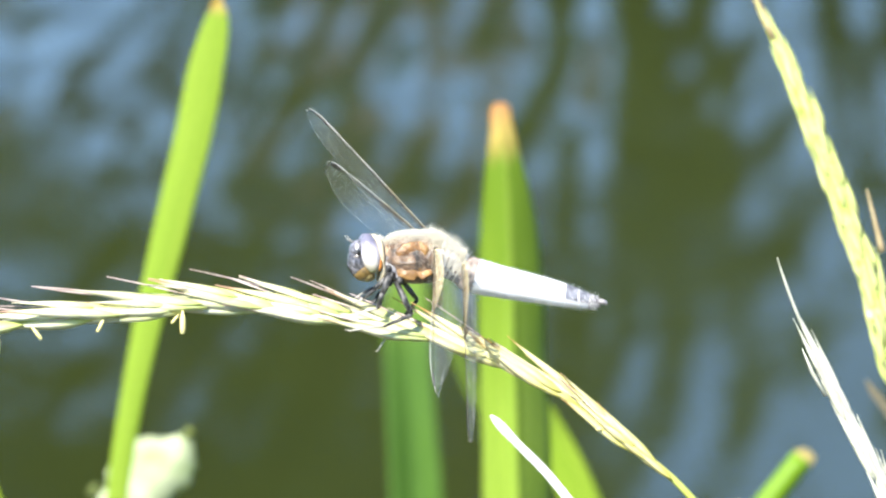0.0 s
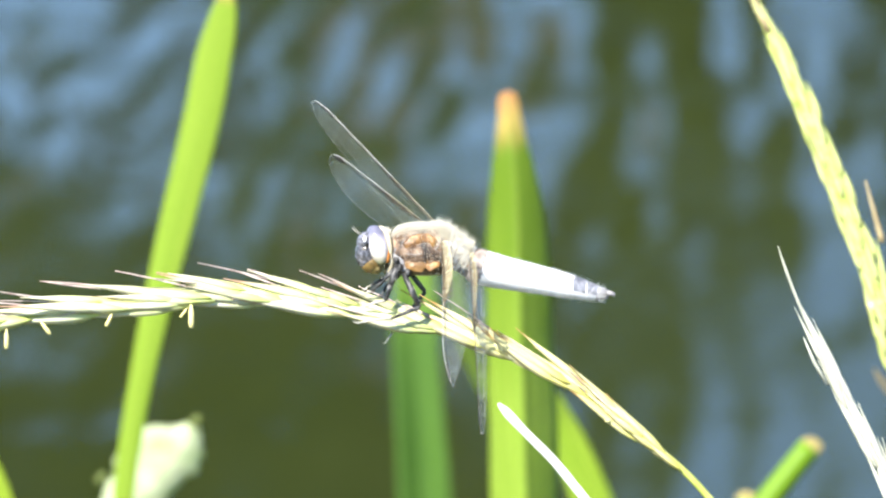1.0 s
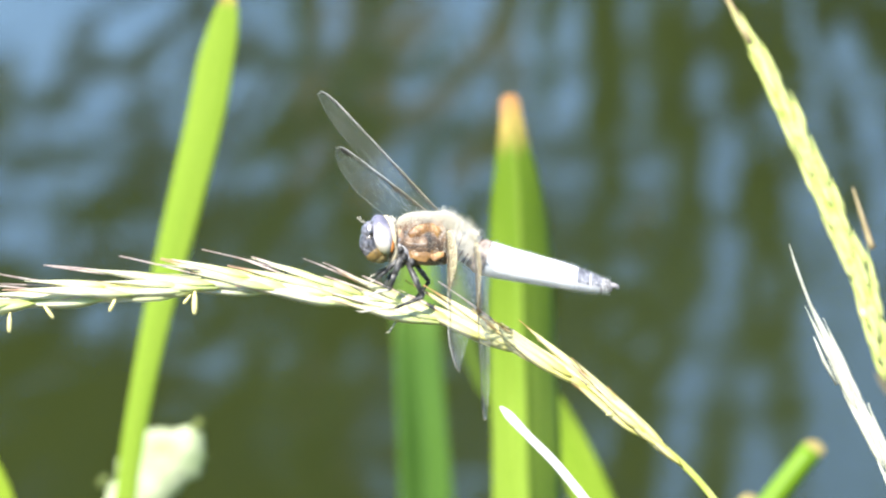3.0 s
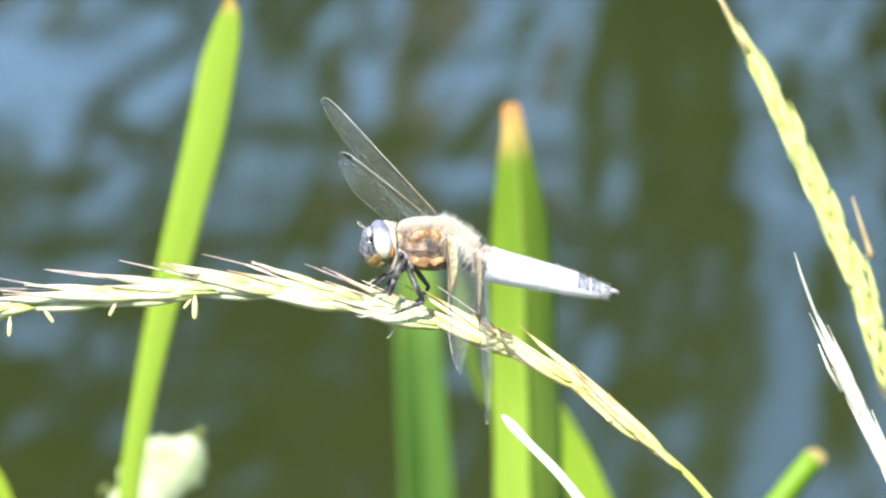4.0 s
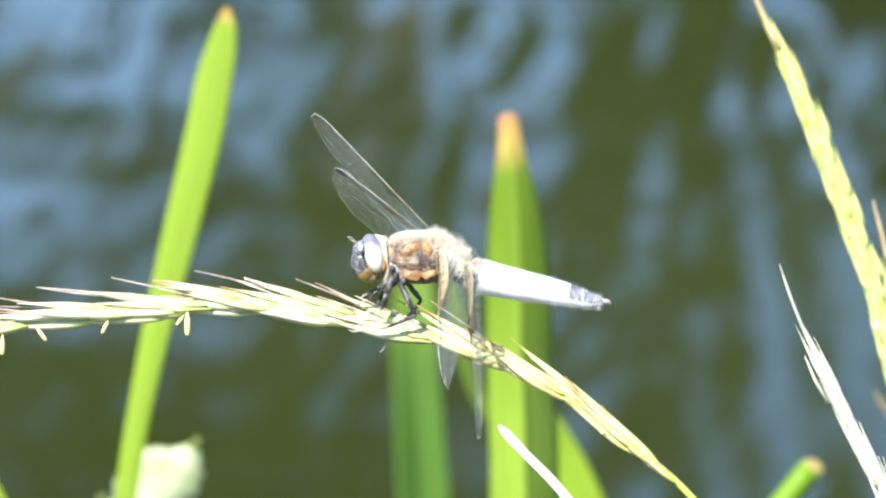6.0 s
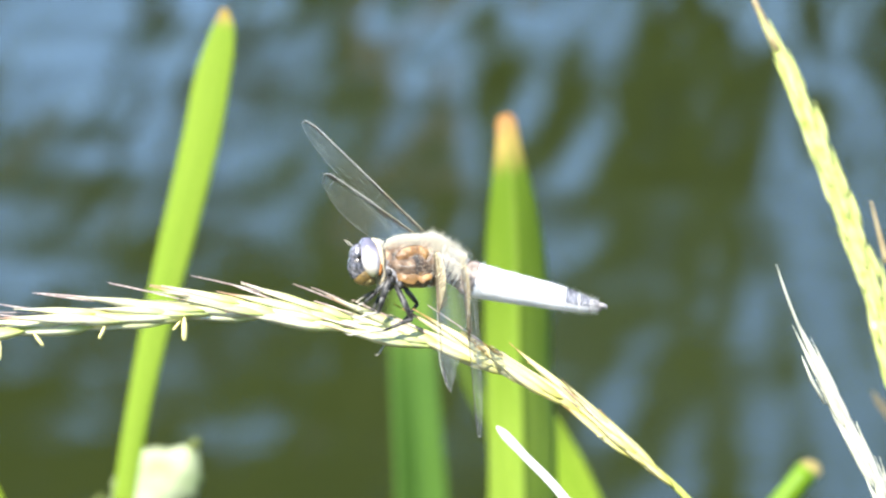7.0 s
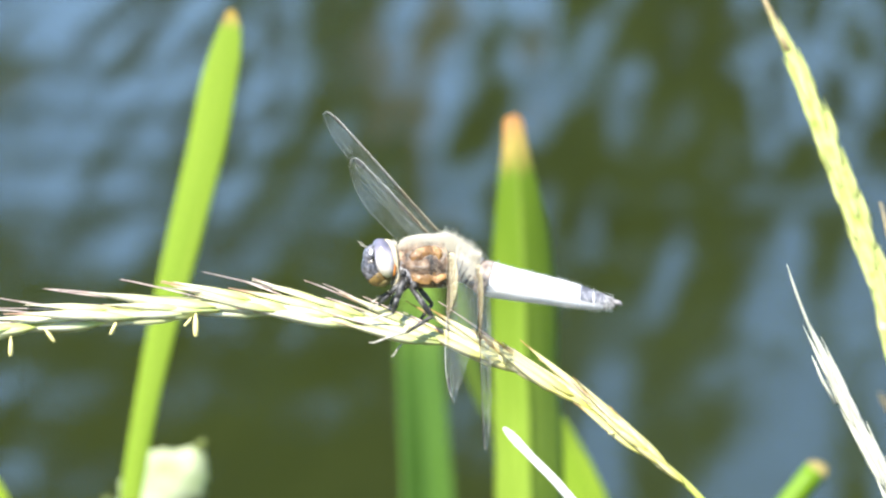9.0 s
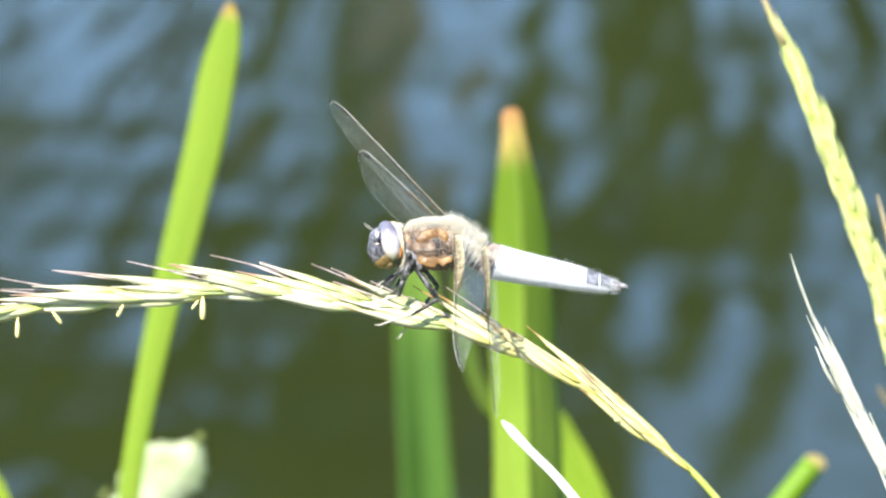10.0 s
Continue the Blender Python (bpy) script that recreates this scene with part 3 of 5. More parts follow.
def downy_leaf():
    """A broad pale leaf: cupped blade with an uneven edge and pressed veins, on a stalk."""
    d = 1.46
    mid = spline([(-57.2, -40.2), (-58.7, -43.1), (-60.4, -45.8), (-64.7, -51.2), (-69.8, -56.4), (-75, -61.6), (-80.2, -67.8)], 9)
    low = root_depth(d)
    base = (mid[-1][0] - 6, low)
    leaf = new("downy_leaf")
    leaf.matrix_basis = plane(d, *base)
    bm = bmesh.new()
    n = len(mid)
    rows = []
    for i, (x, z) in enumerate(mid):
        t = i / (n - 1)
        a, b = mid[max(i - 1, 0)], mid[min(i + 1, n - 1)]
        way = Vector((b[0] - a[0], 0, b[1] - a[1])).normalized()
        side = Vector((-way.z, 0, way.x))
        if side.x < 0:
            side = -side
        swell = math.sin(math.pi * min(1, t ** 0.72)) ** 0.75 if 0 < t < 1 else 0.02
        tooth = 1 + 0.07 * math.sin(t * 52) + 0.22 * noise.noise(Vector((t * 9, 0, 0)))
        left = float(np.interp(t, [0, 0.17, 0.33, 0.5, 0.67, 0.83, 1], [0.6, 4.8, 9.0, 11.5, 8.5, 5.5, 1.2])) * tooth
        right = float(np.interp(t, [0, 0.17, 0.33, 0.5, 0.67, 0.83, 1], [0.6, 4.0, 5.8, 5.4, 5.2, 4.6, 0.9])) * tooth
        ring = []
        for face in (0.0, 0.35):
            line = []
            for k in range(-6, 7):
                u = k / 6
                w = right * u if u > 0 else left * u
                rib = 1.1 * math.cos((t * 6 + abs(u) * 2.2) * 6.28) * abs(u) * (1 - abs(u))
                depth = 3.0 * abs(u) ** 1.6 * swell + rib + face * (1 - 0.7 * abs(u)) + 3 * (1 - t) ** 3
                line.append(bm.verts.new((Vector((x - base[0], depth, z - base[1])) + side * w) * MM))
            ring.append(line)
        rows.append(ring)
    for p, q in zip(rows, rows[1:]):
        for f in (0, 1):
            for k in range(12):
                bm.faces.new((p[f][k], p[f][k + 1], q[f][k + 1], q[f][k]))
        for k in (0, 12):
            bm.faces.new((p[0][k], p[1][k], q[1][k], q[0][k]))
    part("leaf_blade", bm, SOFT_LEAF, leaf)
    bm = bmesh.new()
    tube(bm, [(x - base[0], 0.45 + 3 * (1 - i / (n - 1)) ** 3, z - base[1], 0.15 + 0.3 * i / n) for i, (x, z) in enumerate(mid)], 6)
    part("midrib", bm, SOFT_LEAF, leaf)
    for (x, z), size in zip([(-57, -39.7), (-78.7, -52.7)], (1.35, 1.3)):
        bm = bmesh.new()
        ball(bm, (x - base[0], 2.6, z - base[1]), (size * 0.9, size * 0.5, size * 1.1), 12, 8, Euler((0, radians(35), 0)).to_matrix().to_4x4())
        ball(bm, (x - base[0] - 0.6, 2.8, z - base[1] - 0.7), (size * 0.9, size * 0.5, size * 0.8), 12, 8)
        part("withered_lobe", bm, WITHERED, leaf, "withered olive lobe of the leaf edge")
    bm = bmesh.new()
    e = mid[-1]
    tube(bm, [(q[0], q[1], q[2], 0.9) for q in spline([(e[0] - base[0], 0, e[1] - base[1]), (0.8, 0, (e[1] - low) * 0.6), (0, 0, 0)], 8)], 7)
    part("leaf_stalk", bm, STALK, leaf)
    return tagged(leaf, "broad pale downy leaf with an uneven edge", "leaf")


downy_leaf()


# ---- grass ears ----
def husk(length, width, height, hook=0.0):
    """A boat-shaped husk along x: keeled, pointed, bulging near its foot."""
    bm = bmesh.new()
    rows = []
    for k in range(13):
        t = k / 12
        r = max(0.10, 0.12 + 0.88 * math.sin(math.pi / 2 * t / 0.28) if t < 0.28 else (1 - 0.10 * (t - 0.28) / 0.16 if t < 0.44 else 0.90 * (max(0.0, 1 - t) / 0.56) ** 1.1))
        rows.append((t, r))
    rings = []
    for t, r in rows:
        ring = []
        for k in range(12):
            a = 2 * math.pi * k / 12
            keel = (1.25 if k == 3 else 1.0) * (1.04 if k % 2 else 0.97)
            ring.append(bm.verts.new(Vector((t * length, math.cos(a) * width / 2 * r * (1.04 if k % 2 else 0.97), math.sin(a) * height / 2 * r * keel + hook * t * t)) * MM))
        rings.append(ring)
    for a, b in zip(rings, rings[1:]):
        for k in range(12):
            bm.faces.new((a[k], a[(k + 1) % 12], b[(k + 1) % 12], b[k]))
    bm.faces.new(rings[0])
    bm.faces.new(rings[-1])
    return bm


def mesh_of(name, bm, mat):
    ob = part(name, bm, mat)
    mesh = ob.data
    bpy.data.objects.remove(ob)
    return mesh


def bristle(length, bend):
    bm = bmesh.new()
    return tube(bm, [(length * t, 0, bend * t * t, 0.12 * (1 - t) + 0.06) for t in (0, 0.25, 0.5, 0.75, 1)], 5)


def spikelet_meshes(mats, size):
    husks, bristles = mats
    return {
        "outer": mesh_of("spikelet", husk(14.0 * size, 1.7 * size, 1.5 * size, 0.3), husks[0]),
        "lemma": [mesh_of("lemma", husk(l * size, w * size, h * size, k), husks[1]) for l, w, h, k in ((18.5, 1.75, 1.6, 0.3), (17.0, 1.85, 1.65, -0.2), (15.5, 1.6, 1.5, 0.4), (13.5, 1.4, 1.3, 0.6))],
        "awn": [mesh_of("awn", bristle(l * size, b), bristles) for l, b in ((7.0, 0.3), (9.5, -0.3), (12.0, 0.4))],
    }


def spikelet(parent, kit, x, y, z, heading, roll, rng, awns, fan=5.0, husks=4, size=1.0):
    """One spikelet: an outer husk with lemmas that overlap and fan out, each ending in a bristle."""
    root = piece("spikelet", kit["outer"], parent, at=pose(x * MM, y * MM, z * MM, roll, -heading, 0) @ Matrix.Diagonal((0.4 + 0.6 * size, size, size, 1)))
    for k in range(husks):
        side = 1 if k % 2 else -1
        lift = (k // 2 + 0.5) * fan * side * 0.55 + rng.uniform(-2.4, 2.4)
        start = 0.8 + 1.6 * k
        lemma = rng.choice(kit["lemma"])
        m = pose(start * MM, rng.uniform(-0.7, 0.7) * MM, 0.42 * side * MM, rng.uniform(-30, 30), -lift, rng.uniform(-5, 5))
        piece("lemma", lemma, root, at=m)
        if k < awns:
            end = max(lemma.vertices, key=lambda v: v.co.x).co
            piece("awn", rng.choice(kit["awn"]), root, at=m @ pose(end.x * 0.96, 0, end.z, 0, 0.6 * lift + rng.uniform(-3, 3), rng.uniform(-4, 4)))
    return root


def walk_line(line, gap):
    """Even steps along a curve: (x, z, heading in degrees, share of the whole)."""
    far = [0.0]
    for a, b in zip(line, line[1:]):
        far.append(far[-1] + math.hypot(b[0] - a[0], b[1] - a[1]))
    out, s = [], 0.0
    while s < far[-1]:
        i = max(k for k in range(len(far)) if far[k] <= s)
        i = min(i, len(line) - 2)
        q = (s - far[i]) / (far[i + 1] - far[i])
        a, b = line[i], line[i + 1]
        out.append((a[0] + (b[0] - a[0]) * q, a[1] + (b[1] - a[1]) * q, math.degrees(math.atan2(b[1] - a[1], b[0] - a[0])), s / far[-1]))
        s += gap
    return out


UPPER_ROW = [(-44.0, 2.7, 175.6, 3), (-32.9, 3.8, 175.1, 3), (-21.0, 3.6, 166.9, 2), (-8.8, 2.7, 163.0, 3), (5.9, -1.9, 157.9, 3), (17.9, -6.0, 152.6, 2), (24.8, -10.6, 146.6, 1), (32.3, -13.9, 144.7, 2), (38.5, -19.8, 139.0, 1), (42.8, -23.8, 138.4, 1)]


def main_ear():
    """The bent ear on which the dragonfly sits; its origin lies under the insect's feet."""
    rng = random.Random(21)
    ear = new("grass_ear")
    ear.matrix_basis = plane(NEAR, *EAR_AT)
    spine = spline([(48.1, -29.2), (44.8, -25.4), (41.1, -22), (36.9, -18.6), (31.2, -14.1), (25.7, -10.1), (20.2, -7.3), (12.9, -4), (5.5, -1.3), (-1.8, 0.4), (-9.2, 2), (-16.5, 3.4), (-23.9, 4.2), (-31.2, 4.2), (-40.4, 3.6), (-49.6, 2.9), (-58.8, 1.9), (-68, 0.8), (-73.5, -0)], 5)
    low = root_depth(NEAR) - EAR_AT[1]
    stalk = spline([(q[0], 0, q[1], r) for q, r in zip(spine[::6], np.linspace(0.62, 0.35, len(spine[::6])))][::-1] +
                   [(63, 2, -62, 0.75), (76, 4, -120, 0.9), (86, 6, -260, 1.1), (90, 6, low, 1.3)], 5)
    part("stalk", tube(bmesh.new(), stalk, 8), STALK, ear)
    cream = spikelet_meshes(((GLUME, LEMMA), AWN), 1.0)
    golden = spikelet_meshes(((GOLD, GOLD), AWN), 1.0)
    # upper row: foot (x, z), lean of the spikelet, bristles
    for x, z, heading, awns in UPPER_ROW:
        kit = golden if x > 8 else cream
        size = float(np.interp(x, [-40, 10, 42], [1.0, 0.92, 0.74]))
        spikelet(ear, kit, x, rng.uniform(-0.9, 0.2), z, heading, rng.uniform(-25, 25), rng, awns, fan=2.0, husks=5, size=size)
    # lower row: lies along the bend
    for k, (x, z, heading, share) in enumerate(walk_line(spine, 6.7)):
        if share < 0.03 or k % 2:
            continue
        grow = 0.70 + 0.30 * min(1, share / 0.5)
        nx, nz = math.sin(radians(heading)) * -0.6 * grow, math.cos(radians(heading)) * 0.6 * grow
        spikelet(ear, golden if share < 0.40 else cream, x + nx, rng.uniform(-1.0, 0.6), z + nz, heading + rng.uniform(-0.5, 1.5), rng.uniform(-25, 25), rng,
                 1, fan=1.6 + 0.7 * share, husks=5 if share > 0.12 else 4, size=grow)
    # pollen sacs that hang out of the husks
    bm = bmesh.new()
    tube(bm, [(0, 0, 0.6, 0.08), (0, 0, 0, 0.2), (0.05, 0, -0.6, 0.36), (0.1, 0, -2.0, 0.38), (0.12, 0, -2.6, 0.28), (0.12, 0, -2.75, 0.1)], 8)
    sac = mesh_of("anther", bm, ANTHER)
    for (x, z), turn, size in zip([(-66.9, -1.2), (-61.2, 0.3), (-49.8, 1.7), (-36.9, 2.9), (-37.7, 2.5), (31.2, -15.4)], (3, -35, 28, 2, 40, 75), (1.0, 0.85, 0.8, 1.25, 0.6, 0.36)):
        piece("anther", sac, ear, at=pose(x * MM, -1.2 * MM, z * MM, 0, turn, 0) @ Matrix.Scale(size, 4))
    return tagged(ear, "pale cream-green grass ear with violet bristles, bent over", "grass ear", "grass ears")


EAR_AT = (-4, -12.3)
ear = main_ear()


def green_ear():
    """An upright fresh ear; its head nods on the stalk at a node."""
    d = 1.16
    rng = random.Random(5)
    line = [(96.8, -57.8), (88.6, -37.1), (83.4, -22.7), (81.3, -15.4), (79, -6.1), (75.5, 3.2), (71.3, 14.1), (66.8, 24.9), (62.7, 34.2), (59.4, 41), (57, 45.2), (55.5, 48.3)]
    node, low = line[0], root_depth(d)
    thing = new("grass_ear")
    thing.matrix_basis = plane(d, node[0] + 30, low)
    rel = [(x - node[0], z - node[1]) for x, z in line]
    base = (node[0] + 30, low)
    stalk = spline([(node[0] - base[0], 0, node[1] - low, 0.9), (-8, 0, (node[1] - low) * 0.5, 1.1), (0, 0, 0, 1.3)], 8)
    part("stalk", tube(bmesh.new(), stalk, 8), STALK, thing)
    spine = spline(rel, 5)
    head = part("flower_head", tube(bmesh.new(), [(x, 0, z, float(np.interp(i / len(spine), [0, 0.28, 0.40, 0.62, 0.85, 1], [0.85, 0.95, 1.75, 1.75, 0.9, 0.25]))) for i, (x, z) in enumerate(spine)], 9), GREEN_GLUME, thing,
                "fresh green seed head", pose((node[0] - base[0]) * MM, 0, (node[1] - low) * MM))
    kit = spikelet_meshes(((GREEN_GLUME, GREEN_GLUME), AWN), 0.9)
    for n, (x, z, heading, share) in enumerate(walk_line(spine, 1.25)):
        if share < 0.30 or share > 0.91:
            continue
        body = float(np.interp(share, [0.30, 0.50, 0.62, 0.75, 0.84, 0.91], [2.1, 2.35, 2.4, 2.1, 1.65, 0.8]))
        around = n * 2.4 + rng.uniform(-0.3, 0.3)
        off, deep = math.cos(around) * (body - 0.55), math.sin(around) * (body - 0.55)
        nx, nz = math.sin(radians(heading)) * off, -math.cos(radians(heading)) * off
        one = piece("spikelet", kit["outer"], head, at=pose((x + nx) * MM, deep * MM, (z + nz) * MM, rng.uniform(-60, 60), -(heading - 1.6 * math.cos(around)), rng.uniform(-2, 2)) @ Matrix.Diagonal((0.66, 0.82, 0.82, 1)))
        for k in range(2):
            m = pose((1.4 + 1.9 * k) * MM, rng.uniform(-0.4, 0.4) * MM, rng.uniform(-0.35, 0.35) * MM, 0, rng.uniform(-3, 3), rng.uniform(-3, 3))
            piece("lemma", rng.choice(kit["lemma"]), one, at=m @ Matrix.Diagonal((0.72, 0.8, 0.8, 1)))
    tip = spine[-4]
    piece("awn", kit["awn"][2], head, at=pose(tip[0] * MM, 0, tip[1] * MM, 0, -118, 0))
    spur = [(-16.3, 59), (-19.5, 70.4)]
    part("bract", tube(bmesh.new(), [(x, 0, z, 0.65 - 0.5 * i / 8) for i, (x, z) in enumerate(spline(spur, 8))], 6), TAN_HUSK, head, "thin brownish bract beside the spikelets")
    end = [(-37, 97.5), (-38.4, 100.4), (-39.8, 103), (-41.2, 105.9), (-42.2, 108.2)]
    part("withered_tip", tube(bmesh.new(), [(x, -0.2, z, 1.0 - 0.17 * i) for i, (x, z) in enumerate(end)], 8), TAN_HUSK, head, "tan withered tip")
    knot = bmesh.new()
    kx, kz = -17.8, 47.3
    ball(knot, (kx, -0.6, kz), (1.4, 1.2, 1.2), 12, 8)
    part("anther", knot, ANTHER, head)
    return tagged(thing, "fresh green grass ear on a leaning stalk", "grass ear", "grass ears"), head


green, green_head = green_ear()
GREEN_HEAD_AT = green_head.matrix_basis.copy()


def dry_ear():
    """A slim bleached ear with a drawn-out tip."""
    rng = random.Random(9)
    d = 1.05
    ear = new("grass_ear")
    ear.matrix_basis = plane(d, *STRAW_AT)
    line = [(16.9, -38.4), (13.1, -30.9), (10.9, -24.5), (7.6, -18.3), (4.7, -12.6), (1.5, -6.1), (-1.7, -0), (-4.4, 6.1), (-6.4, 11.2), (-7.8, 15.5)]
    spine = spline(line, 5)
    low = root_depth(d) - STRAW_AT[1]
    n = len(spine)
    stalk = [(40, 0, low, 1.0), (38, 0, low * 0.6, 0.9), (28, 0, low * 0.2, 0.75)]
    rows = spline(stalk + [(q[0], 0, q[1], 0.65 - 0.5 * i / n) for i, q in list(enumerate(spine))[::6]] + [(spine[-1][0], 0, spine[-1][1], 0.06)], 4)
    part("stalk", tube(bmesh.new(), rows, 7), DRY_GLUME, ear)
    kit = spikelet_meshes(((DRY_GLUME, DRY_GLUME), DRY_GLUME), 0.8)
    side = 1
    for x, z, heading, share in walk_line(spine, 2.7):
        if share < 0.06 or share > 0.66:
            continue
        thin = 1 - 0.35 * max(0, (share - 0.45) / 0.21)
        nx, nz = math.sin(radians(heading)) * 0.65 * side * thin, -math.cos(radians(heading)) * 0.65 * side * thin
        one = piece("spikelet", kit["outer"], ear, at=pose((x + nx) * MM, rng.uniform(-0.4, 0.4) * MM, (z + nz) * MM, rng.uniform(-60, 60), -(heading - 0.9 * side), 0) @ Matrix.Diagonal((1, thin * 0.95, thin * 0.95, 1)))
        for k in range(2):
            m = pose((1.0 + 1.4 * k) * MM, rng.uniform(-0.4, 0.4) * MM, rng.uniform(-0.3, 0.3) * MM, 0, rng.uniform(-2, 2), 0)
            piece("lemma", rng.choice(kit["lemma"]), one, at=m @ Matrix.Scale(0.85, 4))
        side = -side
    for a, b in ([(0.4, -7.6), (-3.6, 0.3)], [(13.6, -35.5), (9.0, -27.0)], [(12.6, -23.4), (12.1, -20.9)]):
        part("awn", tube(bmesh.new(), [(a[0], -0.5, a[1], 0.35), ((a[0] + b[0]) / 2 - 0.3, -0.6, (a[1] + b[1]) / 2, 0.3), (b[0], -0.5, b[1], 0.06)], 6), DRY_GLUME, ear)
    return tagged(ear, "slim bleached dry grass ear with a drawn-out tip", "grass ear", "grass ears")


STRAW_AT = (63.3, -14.9)
straw = dry_ear()

# ---- the dragonfly ----
BODY_AT = (-2.2, 0.1)
dragonfly = tagged(new("dragonfly"), "brown furry dragonfly with pale blue abdomen, perched on a grass ear", "dragonfly")
dragonfly.matrix_basis = plane(NEAR, *BODY_AT)


def loft(rows, sides=20, flat=0.9, caps=True):
    """Body of round slices: rows of (x, z, half height); closed ends."""
    bm = bmesh.new()
    return tube(bm, [(x, 0, z, r) for x, z, r in rows], sides, flat, caps=caps)


def build_thorax():
    line = [(x, z, r) for (x, z, r) in [(-6.3, 0.0, 1.65), (-5.7, 0.0, 2.8), (-4.8, -0.2, 3.5), (-3.2, -0.3, 3.95), (-1.4, -0.35, 4.1), (0.5, -0.3, 4.1), (1.8, -0.35, 3.95), (3.4, -0.55, 3.5), (5.0, -1.1, 2.75), (6.2, -1.9, 2.5), (7.2, -2.5, 2.6), (8.3, -3.0, 2.5)]]
    thorax = part("thorax", loft(spline(line, 4), 28), CHITIN, dragonfly, "brown thorax with rust plates")
    def flank(x, z):
        r = np.interp(x, [q[0] for q in line], [q[2] for q in line])
        zc = np.interp(x, [q[0] for q in line], [q[1] for q in line])
        return 0.9 * math.sqrt(max(0.3, r * r - (z - zc) ** 2))

    # raised side plates, both flanks
    for (x, z, a, b), turn, mat, label in (
            ((-1.6, 0.75, 2.7, 1.6), -8, RUST_PLATE, "rust-brown plate"), ((0.2, 1.0, 0.8, 0.8), -20, TAN_PLATE, "tan end of the upper plate"),
            ((-1.9, -2.5, 2.2, 1.2), -6, TAN_PLATE, "orange-tan plate"), ((0.5, -2.3, 1.2, 1.4), 24, RUST_PLATE, "rust-brown plate"), ((0.0, -1.9, 0.8, 0.7), 10, TAN_PLATE, "tan plate")):
        for side in (-1, 1):
            bm = bmesh.new()
            ball(bm, (x, side * (flank(x, z) - 0.22), z), (a, 0.36, b), 20, 10, Euler((radians(-side * 14 * z / 3), radians(turn), 0)).to_matrix().to_4x4())
            crumple(bm, 0.5, 1.1)
            part("side_plate", bm, mat, thorax, label)
    for (x, z, a, b), turn in zip([(-4.9, -1.6, 0.85, 2.1), (-3.9, -2.5, 1.0, 1.5)], (-20, 10)):
        for side in (-1, 1):
            bm = bmesh.new()
            ball(bm, (x, side * (flank(x, z) - 0.25), z), (a, 0.45, b), 16, 10, Euler((radians(-side * 10 * z / 3), radians(turn), 0)).to_matrix().to_4x4())
            crumple(bm, 0.34, 1.3)
            part("front_plate", bm, SPECKLED, thorax, "speckled slate-grey plate over the leg bases")
    for pts, width, mat, label in (([(-4.0, -0.8), (-2.6, -1.0), (-1.2, -0.85)], 0.13, PALE_SEAM, "pale seam between the plates"), ([(0.9, -0.3), (1.5, 0.6), (1.6, 1.3)], 0.16, PALE_SEAM, "pale seam between the plates"),
                                   ([(-4.2, 0.6), (-3.2, 1.9), (-1.6, 2.3), (0.3, 2.0), (1.1, 1.1), (0.6, 0.1)], 0.13, SUTURE, "dark seam"),
                                   ([(-3.9, -1.5), (-2.0, -1.35), (-0.6, -1.5), (0.9, -0.9)], 0.12, SUTURE, "dark seam"),
                                   ([(2.0, 1.6), (2.5, 0.0), (2.9, -1.6)], 0.2, SUTURE, "dark seam")):
        for side in (-1, 1):
            rows = [(x, side * (flank(x, z) - 0.05), z, width) for x, z in spline(pts, 5)]
            part("seam", tube(bmesh.new(), rows, 6), mat, thorax, label)
    # fur: fine curved hairs, longest along the back
    rng = random.Random(2)
    verts, faces = [], []
    for _ in range(24000):
        t = rng.random() ** 0.8
        x = -6.3 + 13.3 * t
        r = np.interp(x, [q[0] for q in line], [q[2] for q in line])
        zc = np.interp(x, [q[0] for q in line], [q[1] for q in line])
        a = rng.gauss(0, 0.44 if t < 0.6 else 0.75) if rng.random() < 0.78 else rng.uniform(-2.9, 2.9)
        if t > 0.6 and abs(a) > 2.3:
            continue
        if t < 0.6 and rng.random() < 0.35:
            continue
        out = Vector((rng.uniform(-0.25, 0.35) + 0.35 * (t - 0.4), math.sin(a) * 0.92, math.cos(a))).normalized()
        p = Vector((x, math.sin(a) * r * 0.9, zc + math.cos(a) * r * 0.98))
        length = rng.uniform(0.3, 1.0) ** 1.4 * 1.15 * (1.0 if abs(a) < 1.1 else 0.55) * (0.95 if t > 0.55 else 0.75) * (1.9 if t > 0.5 and rng.random() < 0.06 else 1.0)
        bend = Vector((0.5 + rng.uniform(-0.3, 0.3), rng.uniform(-0.3, 0.3), 0.25)) * length * 0.35
        side = out.cross(Vector((rng.uniform(-1, 1), rng.uniform(-1, 1), rng.uniform(-1, 1)))).normalized() * (0.036 if t > 0.55 else 0.028)
        other = out.cross(side).normalized() * side.length
        i = len(verts)
        q = p + out * length * 0.55
        for c in (p + side, p - side * 0.5 + other, p - side * 0.5 - other, q + side * 0.7, q - side * 0.35 + other * 0.7, q - side * 0.35 - other * 0.7, p + out * length + bend):
            verts.append(c * MM)
        for k in range(3):
            j = (k + 1) % 3
            faces += [(i + k, i + j, i + 3 + j, i + 3 + k), (i + 3 + k, i + 3 + j, i + 6)]
    mesh = bpy.data.meshes.new("fur")
    mesh.from_pydata(verts, [], faces)
    mesh.materials.append(FUZZ)
    tagged(piece("fur", mesh, thorax, "cream-coloured fine hair"), kind="stuff")
    # pale woolly mantle over the rear of the back
    rows = [(x, z + 0.08, r * (1.03 + 0.04 * math.sin(x * 7))) for x, z, r in spline(line, 4) if 3.0 < x < 6.6]
